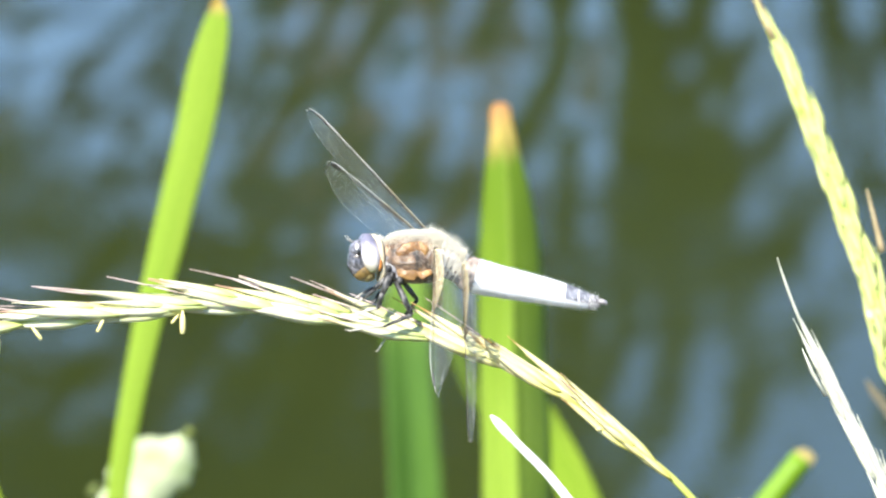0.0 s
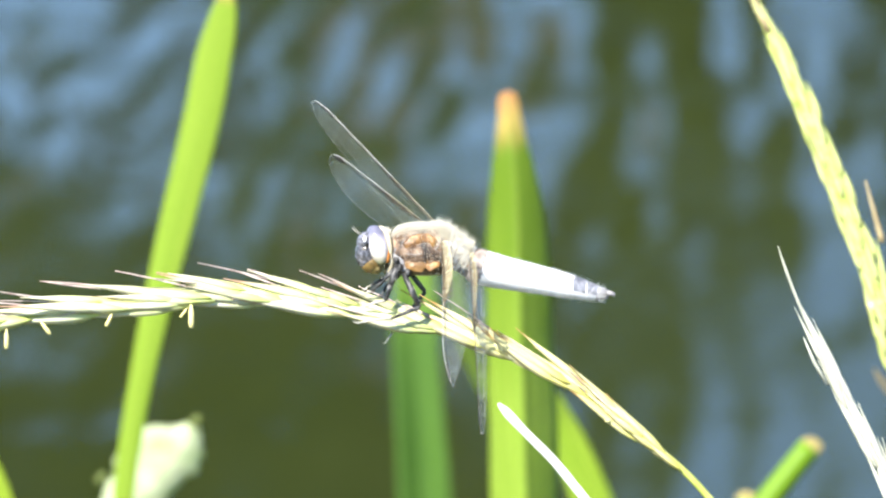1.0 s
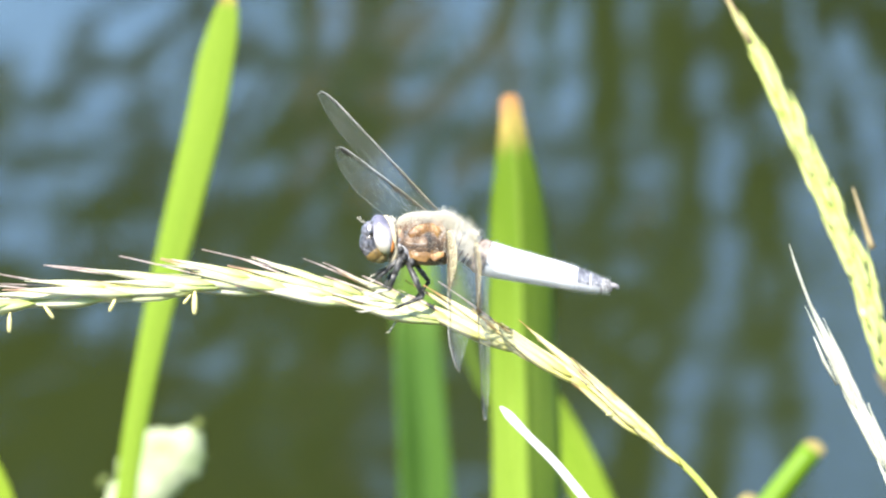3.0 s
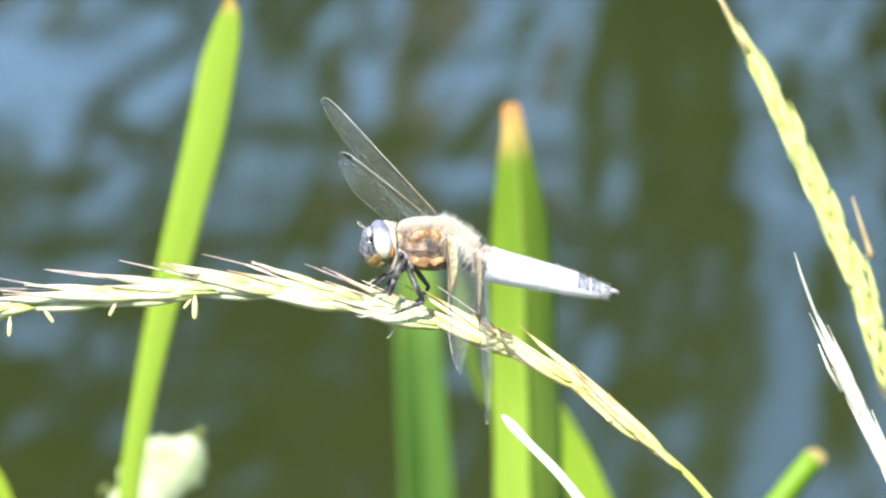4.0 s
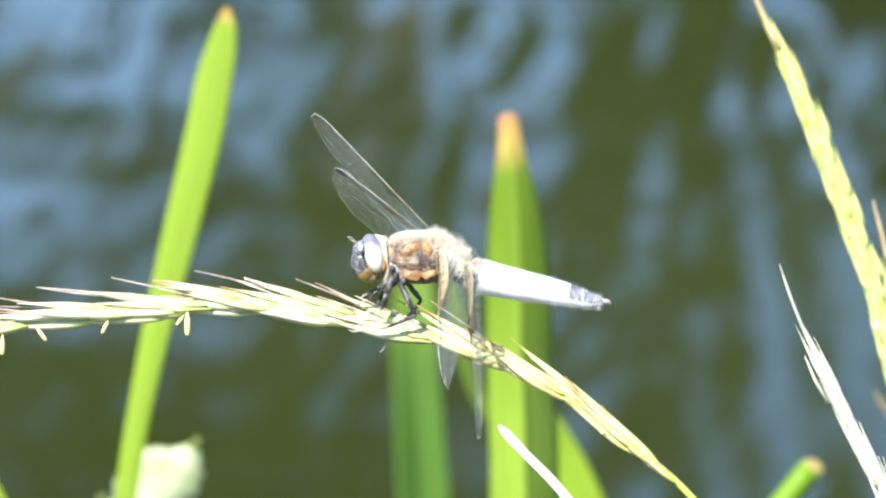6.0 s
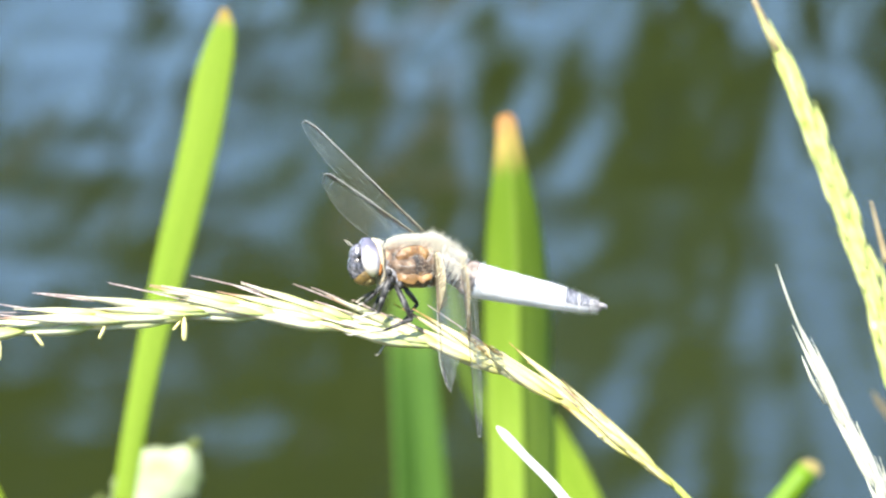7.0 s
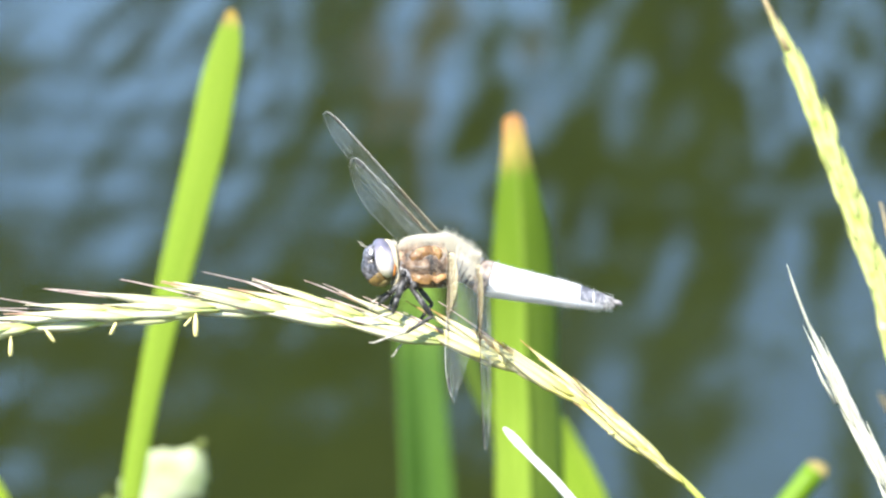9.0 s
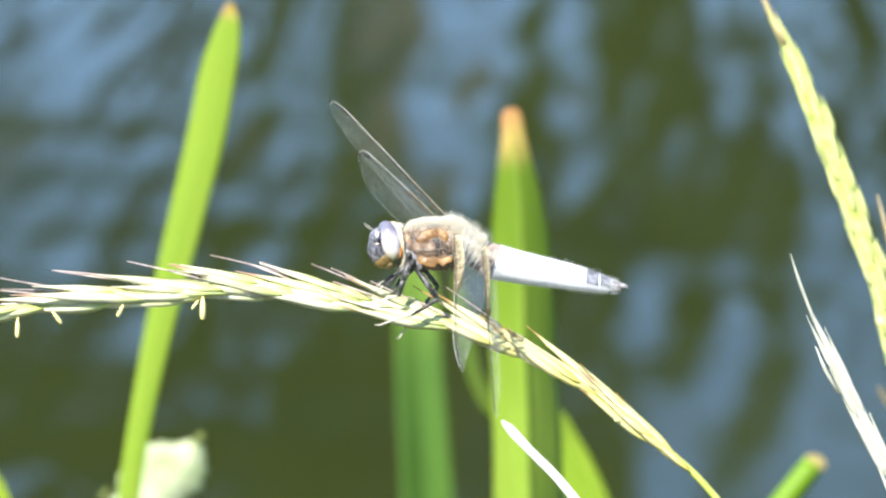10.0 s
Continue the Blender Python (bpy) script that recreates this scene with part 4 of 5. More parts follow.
    part("mantle", loft(rows, 24), FUZZ, thorax, "whitish woolly mantle behind the wings")
    # pale crest between the wing roots
    bm = bmesh.new()
    for x, z, r in [(1.4, 3.0, 0.5), (2.9, 2.2, 0.55), (4.4, 1.1, 0.55), (5.7, 0.1, 0.5)]:
        ball(bm, (x, 0, z), (r * 1.3, r * 1.7, r * 0.8), 14, 8)
    part("wing_plate", bm, FUZZ, thorax, "pale plates between the wing roots")


build_thorax()


def build_abdomen():
    marks = [(6.8, -2.5, 2.6), (8.4, -3.1, 2.85), (10.2, -3.55, 2.8), (12.9, -4.15, 2.62), (15.6, -4.7, 2.46), (18.4, -5.25, 2.28), (20.8, -5.75, 2.12), (23.1, -6.3, 1.9), (25.4, -6.85, 1.58), (27.2, -7.25, 1.22), (28.6, -7.5, 0.9), (29.2, -7.6, 0.64)]
    curve = spline(marks, 8)
    first = part("abdomen", loft(curve[0:11], 20, 1.05), TAIL_RING, dragonfly, "abdomen with brown base, pale blue bloom and slate tip")
    for k in range(1, len(marks) - 1):
        rows = [np.array(q) for q in curve[k * 8 - 1:k * 8 + 9]]
        rows[0] = rows[0] * (1, 1, 0.985)
        part("segment", loft(rows, 24, 1.05, caps=k == len(marks) - 2), BLOOM if k < 7 else TAIL_DARK if k < 9 else SPECKLED, first, "pale blue segment" if k < 7 else "slate-black segment")
    part("base_ring", loft([(q[0], q[1], q[2] * 1.04) for q in curve[2:10]], 24, 1.05), TAIL_RING, first, "brown ring at the abdomen base")
    for a in (-0.6, 0.6):
        rows = [(x, a + (a * 0.3) * i, z, r) for i, (x, z, r) in enumerate([(28.7, -7.3, 0.37), (29.3, -7.3, 0.46), (29.9, -7.5, 0.37), (30, -7.8, 0.18)])]
        part("clasper", tube(bmesh.new(), rows, 8), SPECKLED, first, "dark clasper")
    # fine pale down along the upper edge, and thin light rims on the dark end
    for k in (7, 8):
        q, r = curve[k * 8], curve[k * 8 + 1]
        part("rim", loft([(q[0], q[1], q[2] * 1.02), (q[0] + 0.05, q[1], q[2] * 1.03), (q[0] + 0.22, q[1], q[2] * 1.01)], 20, 1.05), BLOOM, first, "pale rim")
    rng = random.Random(7)
    verts, faces = [], []
    for _ in range(1500):
        q = curve[rng.randrange(8, len(curve) - 10)]
        a = rng.uniform(-3.1, 3.1)
        p = Vector((q[0] + rng.uniform(-0.2, 0.2), math.sin(a) * q[2] * 1.05, q[1] + math.cos(a) * q[2]))
        out = Vector((0.9, math.sin(a), math.cos(a))).normalized() * rng.uniform(0.3, 0.95)
        side = Vector((0, math.cos(a), -math.sin(a))) * 0.03
        up = Vector((0.03, 0, 0))
        i = len(verts)
        for c in (p + side, p - side, p + up, p + out):
            verts.append(c * MM)
        faces += [(i, i + 1, i + 3), (i + 1, i + 2, i + 3), (i + 2, i, i + 3)]
    mesh = bpy.data.meshes.new("down")
    mesh.from_pydata(verts, [], faces)
    mesh.materials.append(BLOOM)
    tagged(piece("down", mesh, first), kind="stuff")


build_abdomen()

HEAD_AT = (-6.3, 0.0, -0.3)


def build_head():
    """Head turned about the neck: two large eyes, slate face, olive lips, cream temples, feelers."""
    base = pose(*[c * MM for c in HEAD_AT])
    bm = bmesh.new()
    ball(bm, (-2.2, 0, 0.2), (1.7, 2.6, 3.0), 20, 14)
    ball(bm, (-0.4, 0, -0.2), (1.0, 1.3, 1.2), 12, 8)
    head = part("head", bm, PALE_SEAM, dragonfly, "head with large violet-grey eyes", base)
    for side in (-1, 1):
        bm = bmesh.new()
        ball(bm, (0, 0, 0), (1.62, 1.75, 3.4), 28, 20, Euler((radians(side * 16), radians(-10), 0)).to_matrix().to_4x4())
        part("eye", bm, EYE_SKIN, head, "glossy violet-grey compound eye", pose(-2.35 * MM, side * 1.75 * MM, 0.8 * MM))
        part("eye_spot", ball(bmesh.new(), (-1.35, side * 3.15, -0.35), (0.22, 0.2, 0.35), 10, 6), CHEEK, head, "small brown spot on the eye")
        rows = spline([(-1.75, side * 1.1, 3.75, 0.30), (-1.0, side * 2.0, 2.7, 0.42), (-0.62, side * 2.45, 0.9, 0.42), (-0.45, side * 2.35, -1.0, 0.34), (-0.35, side * 1.9, -2.7, 0.40), (-0.8, side * 1.5, -3.6, 0.2)], 5)
        part("temple", tube(bmesh.new(), rows, 10), NECK, head, "cream-yellow rim behind the eye")
        part("cheek", ball(bmesh.new(), (-1.05, side * 2.65, -1.05), (0.52, 0.55, 1.1), 12, 8), CHEEK, head, "orange cheek behind the eye")
        rows = [(-4.9, side * 0.9, 2.6, 0.10), (-5.6, side * 1.1, 3.0, 0.07), (-6.2, side * 1.3, 3.7, 0.03)]
        part("feeler", tube(bmesh.new(), rows, 6), CLAW, head)
        # Both bumps stand for glints on the glossy face, modelled as paler shapes.
        part("frons_bump", ball(bmesh.new(), (-4.55, side * 1.75, 1.75), (0.3, 0.4, 0.55), 12, 8), BLOOM, head, "pale bump in place of a highlight on the brow")
        part("frons_bump", ball(bmesh.new(), (-4.6, side * 1.75, 0.2), (0.5, 0.35, 0.25), 12, 8), PALE_SEAM, head, "grey bump in place of a weaker highlight on the brow")
    part("brow", ball(bmesh.new(), (-4.05, 0, 1.2), (1.55, 2.2, 1.85), 22, 14), FACE, head, "slate-grey brow")
    part("face", ball(bmesh.new(), (-3.95, 0, -0.55), (1.95, 2.2, 2.6), 24, 18), FACE, head, "dark slate face")
    part("lip", ball(bmesh.new(), (-3.2, 0, -2.0), (1.9, 2.1, 1.75), 20, 14), LIP, head, "rust-brown lips")
    part("jaw", ball(bmesh.new(), (-2.6, 0, -2.85), (1.4, 1.7, 1.0), 16, 10), JAW, head, "amber-orange jaw")
    rng = random.Random(4)
    bm = bmesh.new()
    for _ in range(140):
        a = rng.uniform(-1.5, 1.5)
        p = (-0.7 + rng.uniform(-0.3, 0.3), math.sin(a) * 2.3, 0.2 + math.cos(a) * 2.9)
        q = (p[0] + rng.uniform(-0.2, 0.6), p[1] * 1.2, 0.2 + math.cos(a) * (2.9 + rng.uniform(0.4, 0.9)))
        tube(bm, [(*p, 0.05), (*q, 0.02)], 3)
    part("neck_fur", bm, FUZZ, head, "cream hair behind the eyes")
    return head


head = build_head()


def build_leg(points, thick, side, label="black spiny leg"):
    """Thigh, shin with spines, and foot."""
    a, b, c, d = points
    leg = part("leg", tube(bmesh.new(), [(*a, thick * 0.74), (*[(p + q) / 2 for p, q in zip(a, b)], thick * 0.86), (*b, thick * 0.62)], 10), LEG, dragonfly, label)
    rng = random.Random(int(abs(a[0] * 100)))
    bm = bmesh.new()
    for _ in range(70):
        p = Vector(a).lerp(Vector(b), rng.uniform(0.08, 0.98))
        out = Vector((rng.uniform(-1, 1), rng.uniform(-1, 0.4), rng.uniform(-1, 1))).normalized() * (thick * 0.7 + rng.uniform(0.15, 0.45))
        tube(bm, [(*p, 0.03), (*(p + out), 0.012)], 3)
    tagged(part("leg_hair", bm, CLAW, leg), kind="stuff")
    bm = bmesh.new()
    tube(bm, [(*b, thick * 0.62), (*[(p + q) / 2 for p, q in zip(b, c)], thick * 0.5), (*c, thick * 0.36)], 8)
    way = Vector(c) - Vector(b)
    for k in range(7):
        t = 0.12 + 0.12 * k
        p = Vector(b) + way * t
        for s in (-1, 1):
            out = (way.normalized() * 0.5 + way.cross(Vector((0, 1, 0))).normalized() * 0.7 * s + Vector((0, -0.4, 0))) * 0.75
            tube(bm, [(*p, 0.06), (*(p + out), 0.015)], 4)
    part("shin", bm, LEG, leg)
    m = tuple((p + q) / 2 + e for p, q, e in zip(c, d, (0, -0.2, 0.15)))
    end = tuple(q + (q - p) * 0.12 for p, q in zip(c, d))
    part("foot", tube(bmesh.new(), [(*c, thick * 0.34), (*m, thick * 0.3), (*d, thick * 0.24), (end[0] - 0.2, end[1], end[2] + 0.3, 0.05)], 7), CLAW, leg, "paler foot with hooked claws")
    return leg


def at_leg(points, depths):
    return [(x, y, z) for (x, z), y in zip(points, depths)]


for x, z in [(-5.3, -2), (-4.8, -3.1), (-3.5, -3.9)]:
    for side in (-1, 1):
        part("coxa", ball(bmesh.new(), (x, side * 2.3, z), (0.66, 1.5, 0.8), 12, 8), LEG, dragonfly, "dark grey leg base")
build_leg(at_leg([(-5.3, -3.0), (-7.6, -5.4), (-9.4, -6.9), (-10.8, -7.7)], (-2.2, -2.8, -2.2, -1.4)), 0.50, -1)
build_leg(at_leg([(-5.5, -3.1), (-7.5, -5.0), (-9.5, -6.0), (-10.6, -6.8)], (1.2, 1.5, 1.0, 0.8)), 0.40, 1)
build_leg(at_leg([(-5.1, -2.6), (-6.3, -5.9), (-7.1, -8.5), (-10.6, -9.4)], (-2.8, -3.6, -2.8, -2.2)), 0.74, -1)
build_leg(at_leg([(-4.2, -3.7), (-7.0, -6.0), (-8.0, -8.1), (-9.6, -8.6)], (2.2, 2.6, 2.0, 1.6)), 0.40, 1)
hind_leg = build_leg(at_leg([(-4.2, -4.0), (-1.6, -9.5), (-6.2, -11.4), (-11.6, -12.1)], (-2.6, -3.6, -3.4, -3.0)), 0.60, -1)
build_leg(at_leg([(-3.0, -4.2), (-0.7, -7.1), (-5.4, -13.0), (-7.2, -15.4)], (2.4, 2.6, 1.6, 0.6)), 0.50, 1)


# ---- wings ----
def fore_breadth(t):
    return np.interp(t, [0, 0.08, 0.3, 0.6, 0.8, 1], [3.4, 5.2, 8.0, 8.7, 8.3, 7.4])


def hind_breadth(t):
    return np.interp(t, [0, 0.05, 0.15, 0.35, 0.6, 0.8, 1], [5.5, 8.6, 10.6, 10.4, 9.2, 8.2, 7.2])


def rounding(t):
    return math.sqrt(max(0.0, 1 - max(0.0, (t - 0.80) / 0.20) ** 2))


def fore_chord(t):
    return float(fore_breadth(t)) * rounding(t)


def drawn_in(t):
    return max(0.0, (t - 0.50) / 0.50) ** 2.2


def worn_chord(t):
    """A forewing drawn to a point from both margins."""
    return float(fore_breadth(t)) * max(0.01, 1 - drawn_in(t))


def worn_edge(t):
    return -0.5 * math.sin(math.pi * t) - 4.0 * drawn_in(t)


def hind_chord(t):
    return float(hind_breadth(t)) * rounding(t)


def front_edge(t):
    return 0.5 * math.sin(math.pi * t) + 3.4 * rounding(t) - 3.4


def build_wing(name, length, chord, label, seed, mirror):
    """A veined wing along x with its front edge towards +y: clear film, lattice of veins, dark mark, amber base."""
    rng = random.Random(seed)
    sag = lambda t, u: 0.35 * math.sin(u * 9) * (1 - t * 0.6) + 0.8 * t * t
    edge_line = worn_edge if chord is worn_chord else front_edge
    spot = lambda t, u: Vector((t * length, edge_line(t) - u * chord(t) * 0.98, sag(t, u)))
    bm = bmesh.new()
    nt, nu = 40, 10
    grid = [[[bm.verts.new((spot(i / nt, k / nu) + Vector((0, 0, h))) * MM) for k in range(nu + 1)] for i in range(nt + 1)] for h in (0.012, -0.012)]
    for g in grid:
        for i in range(nt):
            for k in range(nu):
                bm.faces.new((g[i][k], g[i + 1][k], g[i + 1][k + 1], g[i][k + 1]))
    for i in range(nt):
        for k in (0, nu):
            bm.faces.new((grid[0][i][k], grid[0][i + 1][k], grid[1][i + 1][k], grid[1][i][k]))
    wing = part(name, bm, FILM, dragonfly, label)
    bm, amber, edge, dark, golden = [bmesh.new() for _ in range(5)]
    vein = lambda m, a, b, r: tube(m, [(*a, r), (*((a + b) / 2), r), (*b, r)], 4)
    levels = [0.0, 0.055, 0.115, 0.22, 0.34, 0.47, 0.62, 0.79, 1.0]
    steps = 26
    for j, u in enumerate(levels):
        stop = 1.0 if u in (0.0, 0.115, 1.0) else (0.5 if u == 0.055 else 0.93)
        start = 0.0 if j < 5 else 0.04
        r = 0.052 if j == 0 else (0.068 if j in (1, 2) else (0.008 if j < 8 else 0.016))
        pts = [spot(start + (stop - start) * k / steps, u * (0.75 + 0.25 * min(1, (start + (stop - start) * k / steps) * 3)) if 2 < j < 8 else u) for k in range(steps + 1)]
        if j == 0:
            tube(golden, [(*p, r * 1.1) for p in pts[:10]], 6)
            tube(edge, [(*p, r) for p in pts[9:]], 6)
        else:
            tube(dark if j < 3 else bm, [(*p, r) for p in pts], 5)
    for j in range(len(levels) - 1):
        count = 46 if j < 4 else 17
        for k in range(count):
            t = (k + 0.6 + rng.uniform(-0.25, 0.25)) / count * 0.95
            if j == 0 and 0.81 < t < 0.92:
                continue
            lean = 0.012 * rng.uniform(-1, 1)
            if t < 0.42 and j < (4 if mirror else 3):
                continue
            vein(bm, spot(t, levels[j]), spot(min(1, t + lean), levels[j + 1]), 0.006)
        if j > 2:
            for k in range(14):
                t = (k + rng.random()) / 14 * 0.85 + 0.06
                u = (levels[j] + levels[j + 1]) / 2
                vein(bm, spot(t, u), spot(t + 0.035, u + rng.uniform(-0.02, 0.02)), 0.006)
    for k in range(19):
        t = 0.025 + 0.39 * (k + rng.uniform(-0.2, 0.2)) / 19
        for j in range(4 if mirror else 3):
            slip = 0.004 * rng.uniform(-1, 1)
            vein(amber, spot(t + slip, levels[j]), spot(t + slip, levels[j + 1]), rng.uniform(0.10, 0.13) if mirror else 0.07)
    part("venation", bm, VEIN, wing, "fine pale net of veins")
    part("main_rib", dark, DARK_VEIN, wing, "black main ribs")
    part("front_rib", edge, COSTA, wing, "pale front rib")
    part("base_rib", golden, GOLD_RIB, wing, "golden inner third of the front rib")
    part("amber_lattice", amber, AMBER_VEIN, wing, "brown cross-veins on the amber wing base")
    bm = bmesh.new()
    rows = [[bm.verts.new((spot(0.815 + 0.0125 * k, u) + Vector((0, 0, h))) * MM) for u, h in ((0.02, 0.06), (0.15, 0.06), (0.15, -0.06), (0.02, -0.06))] for k in range(9)]
    for p, q in zip(rows, rows[1:]):
        for k in range(4):
            bm.faces.new((p[k], p[(k + 1) % 4], q[(k + 1) % 4], q[k]))
    bm.faces.new(rows[0])
    bm.faces.new(rows[-1])
    part("wing_mark", bm, STIGMA, wing, "small black mark near the wing tip", smooth=False)
    bm = bmesh.new()
    rows = []
    for i in range(13):
        t = i / 12 * 0.42
        width = (0.36 if mirror else 0.15) * (1 - (i / 12) ** 4) + 0.04
        rows.append([[bm.verts.new((spot(t, width * k / 4) + Vector((0, 0, h))) * MM) for k in range(5)] for h in (0.016, -0.016)])
    for p, q in zip(rows, rows[1:]):
        for h in (0, 1):
            for k in range(4):
                bm.faces.new((p[h][k], q[h][k], q[h][k + 1], p[h][k + 1]))
    part("base_patch", bm, AMBER_FILM, wing, "amber-tinted patch at the wing base")
    if mirror:
        for ob in (wing, *wing.children):
            ob.data.transform(Matrix.Diagonal((1, 1, -1, 1)))
            ob.data.flip_normals()
    return wing


def wing_pose(root, tip, length, away, trail, shown, sign):
    """The wing from its root to a tip at (x, z), going away from the lens (+1) or towards it (-1);
    its rear edge lies on the side trail, and shown is the share of its breadth that is seen."""
    axis = Vector((BODY_AT[0], 0, BODY_AT[1]))
    aim = [tip[0], tip[1]]
    apex = (length, -3.0, 0.8) if away > 0 else (length, -4.0, -0.8) if length > 36.5 else (length * 0.985, -1.7, -0.8)
    for _ in range(6):
        dx, dz = aim[0] - root[0], aim[1] - root[2]
        flat = min(math.hypot(dx, dz), length * 0.995)
        s = Vector((dx, away * math.sqrt(length ** 2 - flat ** 2), dz)).normalized()
        u = Vector((dz, 0, -dx)).normalized()
        if u.dot(Vector((trail[0], 0, trail[1]))) < 0:
            u = -u
        back = (shown * u + sign * math.sqrt(1 - shown ** 2) * s.cross(u)).normalized()
        m = Matrix((s, -back, s.cross(-back))).transposed().to_4x4()
        m.translation = Vector(root)
        end = m @ Vector(apex) + axis
        near = 1 + end.y / (NEAR * 1000)
        aim[0] += tip[0] - (end.x / near - axis.x)
        aim[1] += tip[1] - (end.z / near - axis.z)
    m.translation = Vector(root) * MM
    return m


EAR_SWAY = [
    (0, -0.17, 0.69, 0.34), (0.5, -1.01, 0.12, -0.08), (1, 0.00, -0.00, 0.00), (1.5, -0.82, 0.29, 0.14),
    (2, -1.10, 0.76, 0.26), (2.5, 0.27, 1.47, 0.76), (4, -0.08, 2.58, 1.12), (4.5, 0.75, 2.69, 1.37),
    (5, 1.01, 2.94, 1.61), (5.5, -0.36, 2.51, 1.06), (7, -0.87, 1.39, 0.38), (7.5, -0.97, 1.46, 0.38),
    (8, -0.79, 2.03, 0.61), (8.5, 0.09, 1.97, 0.41), (9, -0.13, 2.08, 0.49), (9.5, 1.17, 3.11, 1.18),
    (10, 1.24, 3.42, 1.04),
]
BODY_SWAY = [
    (0, -0.03, 0.61, 0.12), (0.5, -0.99, 0.03, -0.31), (1, 0.00, -0.00, 0.00), (1.5, -0.85, 0.31, -0.06),
    (2, -1.26, 0.76, 0.96), (2.5, 0.47, 1.52, 0.69), (4, 0.10, 2.67, 0.82), (4.5, 0.89, 2.83, 0.14),
    (5, 1.33, 3.20, -0.72), (5.5, -0.18, 2.72, -0.38), (7, -0.98, 1.74, -0.00), (7.5, -1.08, 1.71, -0.10),
    (8, -0.84, 2.32, -0.05), (8.5, 0.00, 2.22, -1.82), (9, 0.18, 1.88, -0.98), (9.5, 1.57, 3.02, 0.33),
    (10, 1.41, 3.62, -0.77),
]
STRAW_SWAY = [
    (0, 1.06, 0.01, 0.19), (0.5, -0.69, -0.45, -0.33), (1, 0.00, -0.00, 0.00), (1.5, -1.37, -0.59, -0.64),
    (2, -1.17, -0.56, -0.56), (2.5, 0.60, 0.04, 0.19), (4, 1.79, 0.76, 1.01), (4.5, 2.11, 0.80, 1.21),
    (5, 1.98, 0.67, 0.91), (5.5, 0.70, 0.49, 0.28), (7, -0.06, 0.64, 0.30), (7.5, 0.42, 0.56, 0.58),
    (8, 0.93, 0.70, 0.54), (8.5, 0.73, 0.71, 0.29), (9, 0.56, 0.84, 0.29), (9.5, 1.87, 1.25, 0.80),
    (10, 1.34, 1.36, 0.58),
]
HEAD_NOD = [
    (0, 1.37), (0.1, 1.14), (0.2, 1.14), (0.3, 1.28), (0.4, 1.57), (0.5, 1.56), (0.6, 1.63), (0.7, 0.67),
    (0.8, -0.36), (0.9, -0.73), (1, 0.00), (1.1, 0.86), (1.2, 1.79), (1.3, 1.55), (1.4, 1.38), (1.5, 0.62),
    (1.6, 0.66), (1.7, 0.85), (1.8, 0.74), (1.9, 0.05), (2, -0.13), (2.1, 0.02), (2.2, 0.10), (2.3, -0.34),
    (2.4, -0.56), (2.5, -1.07), (2.6, -1.37), (2.7, -1.96), (3.8, -2.47), (3.9, -2.69), (4, -2.55), (4.1, -1.73),
    (4.2, 0.85), (4.3, 1.59), (4.4, 0.86), (4.5, -0.53), (4.6, -2.52), (4.7, -2.45), (4.8, -0.54), (4.9, 1.00),
    (5, 1.81), (5.1, 1.72), (5.2, 0.90), (5.3, 0.45), (5.4, -0.23), (5.5, 0.05), (5.6, 0.33), (5.7, 0.68),
    (6.8, 1.58), (6.9, 1.71), (7, 1.10), (7.1, 0.76), (7.2, 0.49), (7.3, 0.44), (7.4, 1.06), (7.5, 1.23),
    (7.6, 1.61), (7.8, 1.26), (8, 0.61), (8.2, 1.21), (8.4, 1.89), (8.5, 1.27), (8.6, 1.00), (8.8, 1.06),
    (9, 1.48), (9.5, 0.04), (10, 1.30),
]
FAR_FORE = [
    (0, -15.70, 14.32), (0.5, -16.00, 13.97), (1, -16.40, 14.19), (1.5, -16.13, 13.94), (2, -16.13, 13.19),
    (2.5, -16.31, 13.51), (4, -15.81, 13.61), (4.5, -14.46, 13.36), (5, -15.05, 14.11), (5.5, -14.83, 13.72),
    (7, -16.29, 13.06), (7.5, -15.99, 13.39), (8, -14.69, 12.73), (8.5, -13.41, 14.95), (9, -13.81, 16.00),
    (9.5, -14.17, 15.61), (10, -13.41, 14.23),
]
FAR_HIND = [
    (0, -18.90, 23.83), (0.5, -19.01, 23.65), (1, -19.31, 23.86), (1.5, -18.74, 23.88), (2, -19.62, 22.79),
    (2.5, -19.35, 23.41), (4, -18.73, 23.37), (4.5, -17.68, 23.15), (5, -18.54, 23.53), (5.5, -18.24, 23.40),
    (7, -19.62, 22.58), (7.5, -19.30, 23.06), (8, -18.58, 22.18), (8.5, -18.35, 23.74), (9, -17.96, 24.45),
    (9.5, -18.40, 24.08), (10, -17.93, 23.12),
]
NEAR_FORE = [
    (0, 2.70, -22.80), (0.5, 2.82, -22.72), (1, 3.89, -22.53), (1.5, 3.84, -22.26), (2, 3.20, -22.10),
    (2.5, 3.97, -21.99), (4, 4.55, -21.29), (4.5, 3.09, -20.66), (5, 2.96, -21.87), (5.5, 3.12, -21.73),
    (7, 4.69, -21.41), (7.5, 4.10, -21.69), (8, 3.38, -20.64), (8.5, 2.32, -22.04), (9, 2.52, -23.15),
    (9.5, 3.42, -22.32), (10, 3.02, -21.08),
]
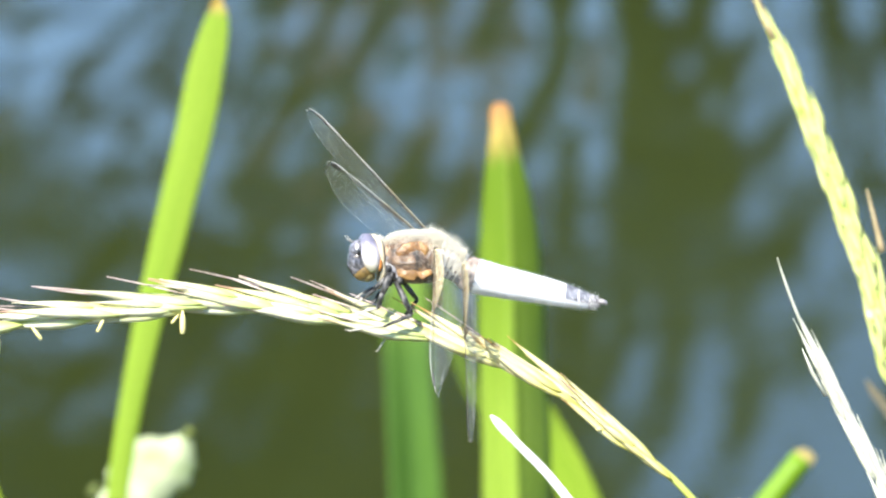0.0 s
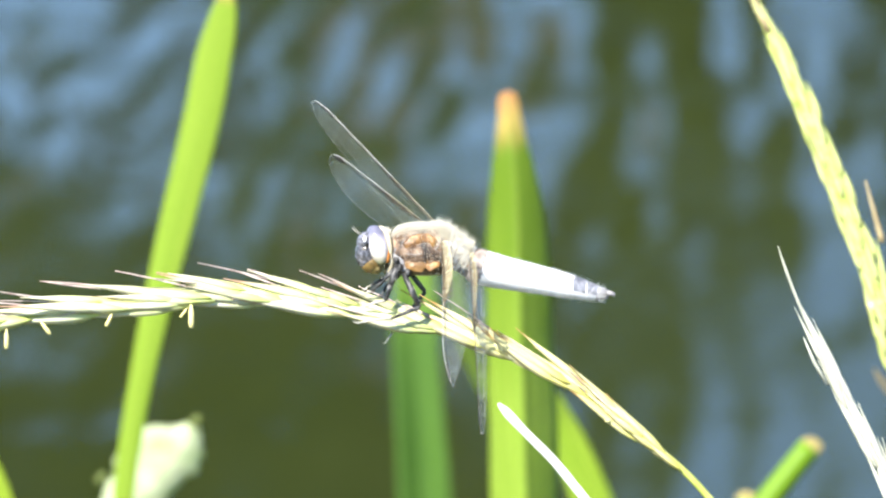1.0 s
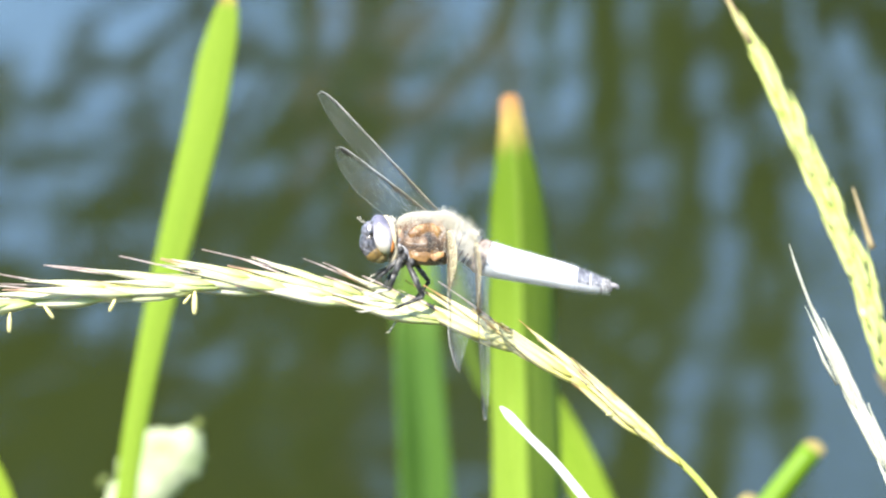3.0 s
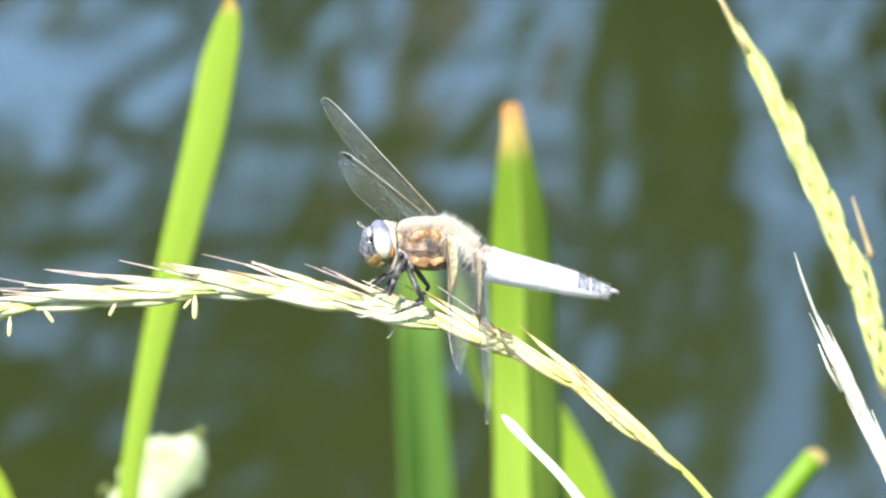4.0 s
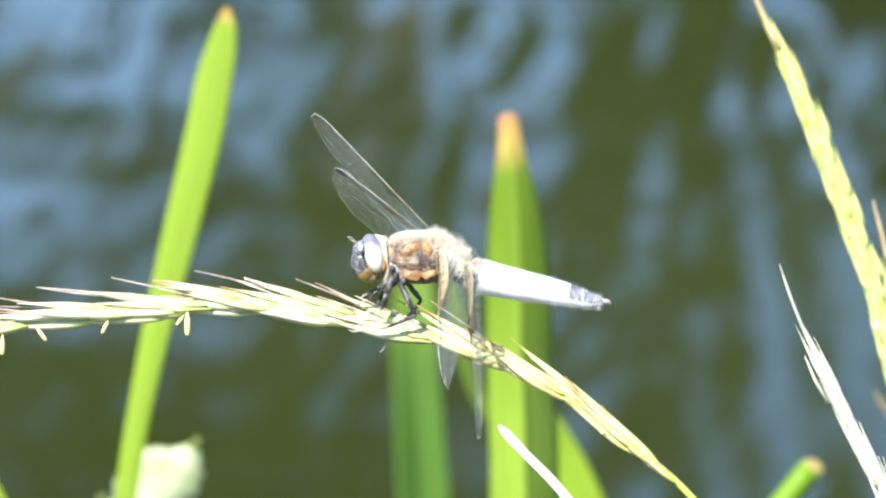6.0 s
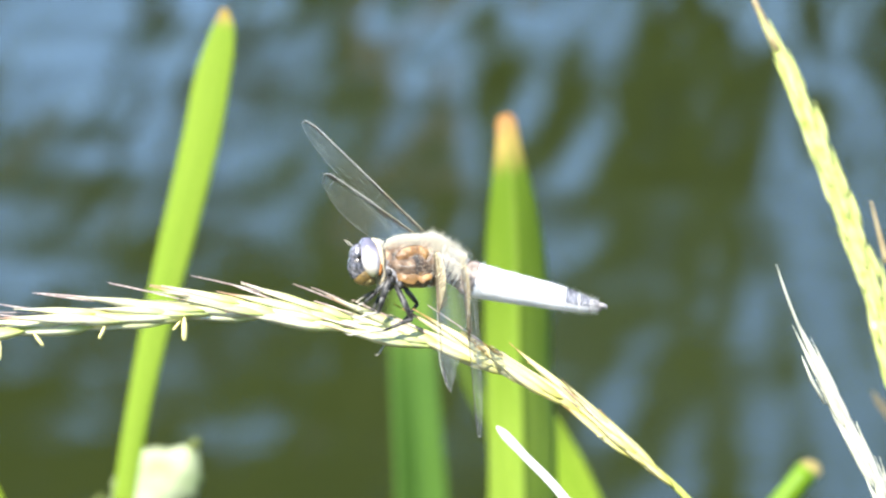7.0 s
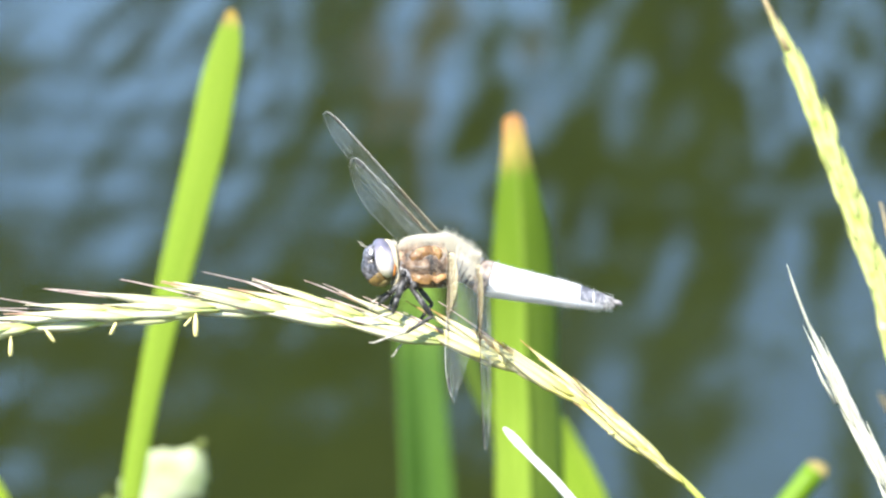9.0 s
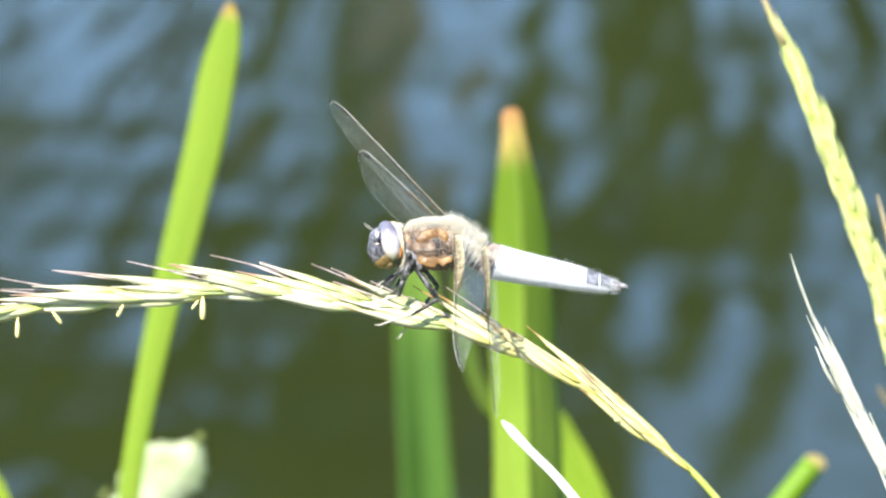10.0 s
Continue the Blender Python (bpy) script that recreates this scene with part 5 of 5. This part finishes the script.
NEAR_HIND = [
    (0, 7.87, -30.56), (0.5, 7.65, -31.08), (1, 8.49, -30.59), (1.5, 8.15, -30.59), (2, 8.35, -30.34),
    (2.5, 8.38, -29.99), (4, 8.98, -29.70), (4.5, 8.21, -29.02), (5, 7.96, -29.53), (5.5, 8.08, -30.23),
    (7, 9.31, -29.22), (7.5, 8.75, -30.20), (8, 8.33, -28.40), (8.5, 7.86, -30.44), (9, 7.53, -31.27),
    (9.5, 8.69, -29.95), (10, 8.44, -28.82),
]

WINGS = [
    (build_wing("forewing", 37.0, fore_chord, "clear forewing with amber base", 1, False), FAR_FORE, (-0.6, 2.4, 4.0), 37.0, 1, (-1, -1), 0.60, -1),
    (build_wing("hindwing", 36.0, hind_chord, "clear hindwing with amber base", 2, False), FAR_HIND, (1.6, 2.6, 3.6), 36.0, 1, (-1, -1), 0.40, -1),
    (build_wing("forewing", 37.0, worn_chord, "clear forewing with amber base and a pointed tip", 3, True), NEAR_FORE, (2.0, -3.4, 0.6), 37.0, -1, (1, 0.2), 0.60, 1),
    (build_wing("hindwing", 36.0, hind_chord, "clear hindwing with amber base", 4, True), NEAR_HIND, (6.6, -3.0, -1.8), 36.0, -1, (1, 0.2), 0.20, 1),
]


# ---- what moves ----
def motions():
    walk(ear, [(t, plane(NEAR, EAR_AT[0] + x, EAR_AT[1] + z, turn)) for t, x, z, turn in EAR_SWAY])
    walk(dragonfly, [(t, plane(NEAR, BODY_AT[0] + x, BODY_AT[1] + z, turn)) for t, x, z, turn in BODY_SWAY])
    walk(straw, [(t, plane(1.05, STRAW_AT[0] + x, STRAW_AT[1] + z, turn)) for t, x, z, turn in STRAW_SWAY])
    walk(green_head, [(t, GREEN_HEAD_AT @ pose(0, 0, 0, 0, turn, 0)) for t, turn in HEAD_NOD])
    for wing, tips, root, length, away, trail, shown, sign in WINGS:
        walk(wing, [(t, wing_pose(root, (x, z), length, away, trail, shown, sign)) for t, x, z in tips])
    neck = pose(*[c * MM for c in HEAD_AT])
    still, turned = neck @ pose(0, 0, 0, 0, 0, 10), neck @ pose(0, 0, 0.4 * MM, -34, 16, 12)
    walk(head, [(0, still), (4.3, still), (4.4, turned), (4.5, turned), (4.6, neck @ pose(0, 0, 0, -14, 4, 10)), (4.7, still),
                (7.9, still), (8.0, turned), (8.1, turned), (8.2, neck @ pose(0, 0, 0, -14, 4, 10)), (8.3, still), (10, still)])
    hip = pose(-4.2 * MM, -2.6 * MM, -4.0 * MM)
    stepped = hip @ pose(0, 0, 0, 0, -9, 0) @ hip.inverted()
    walk(hind_leg, [(0, pose(0, 0, 0)), (8.3, pose(0, 0, 0)), (8.5, stepped), (10, stepped)])
    walk(water, [(0, pose(0, 0, 0)), (5, pose(0.15, -1.4, 0)), (10, pose(0.3, -2.8, 0))])


motions()
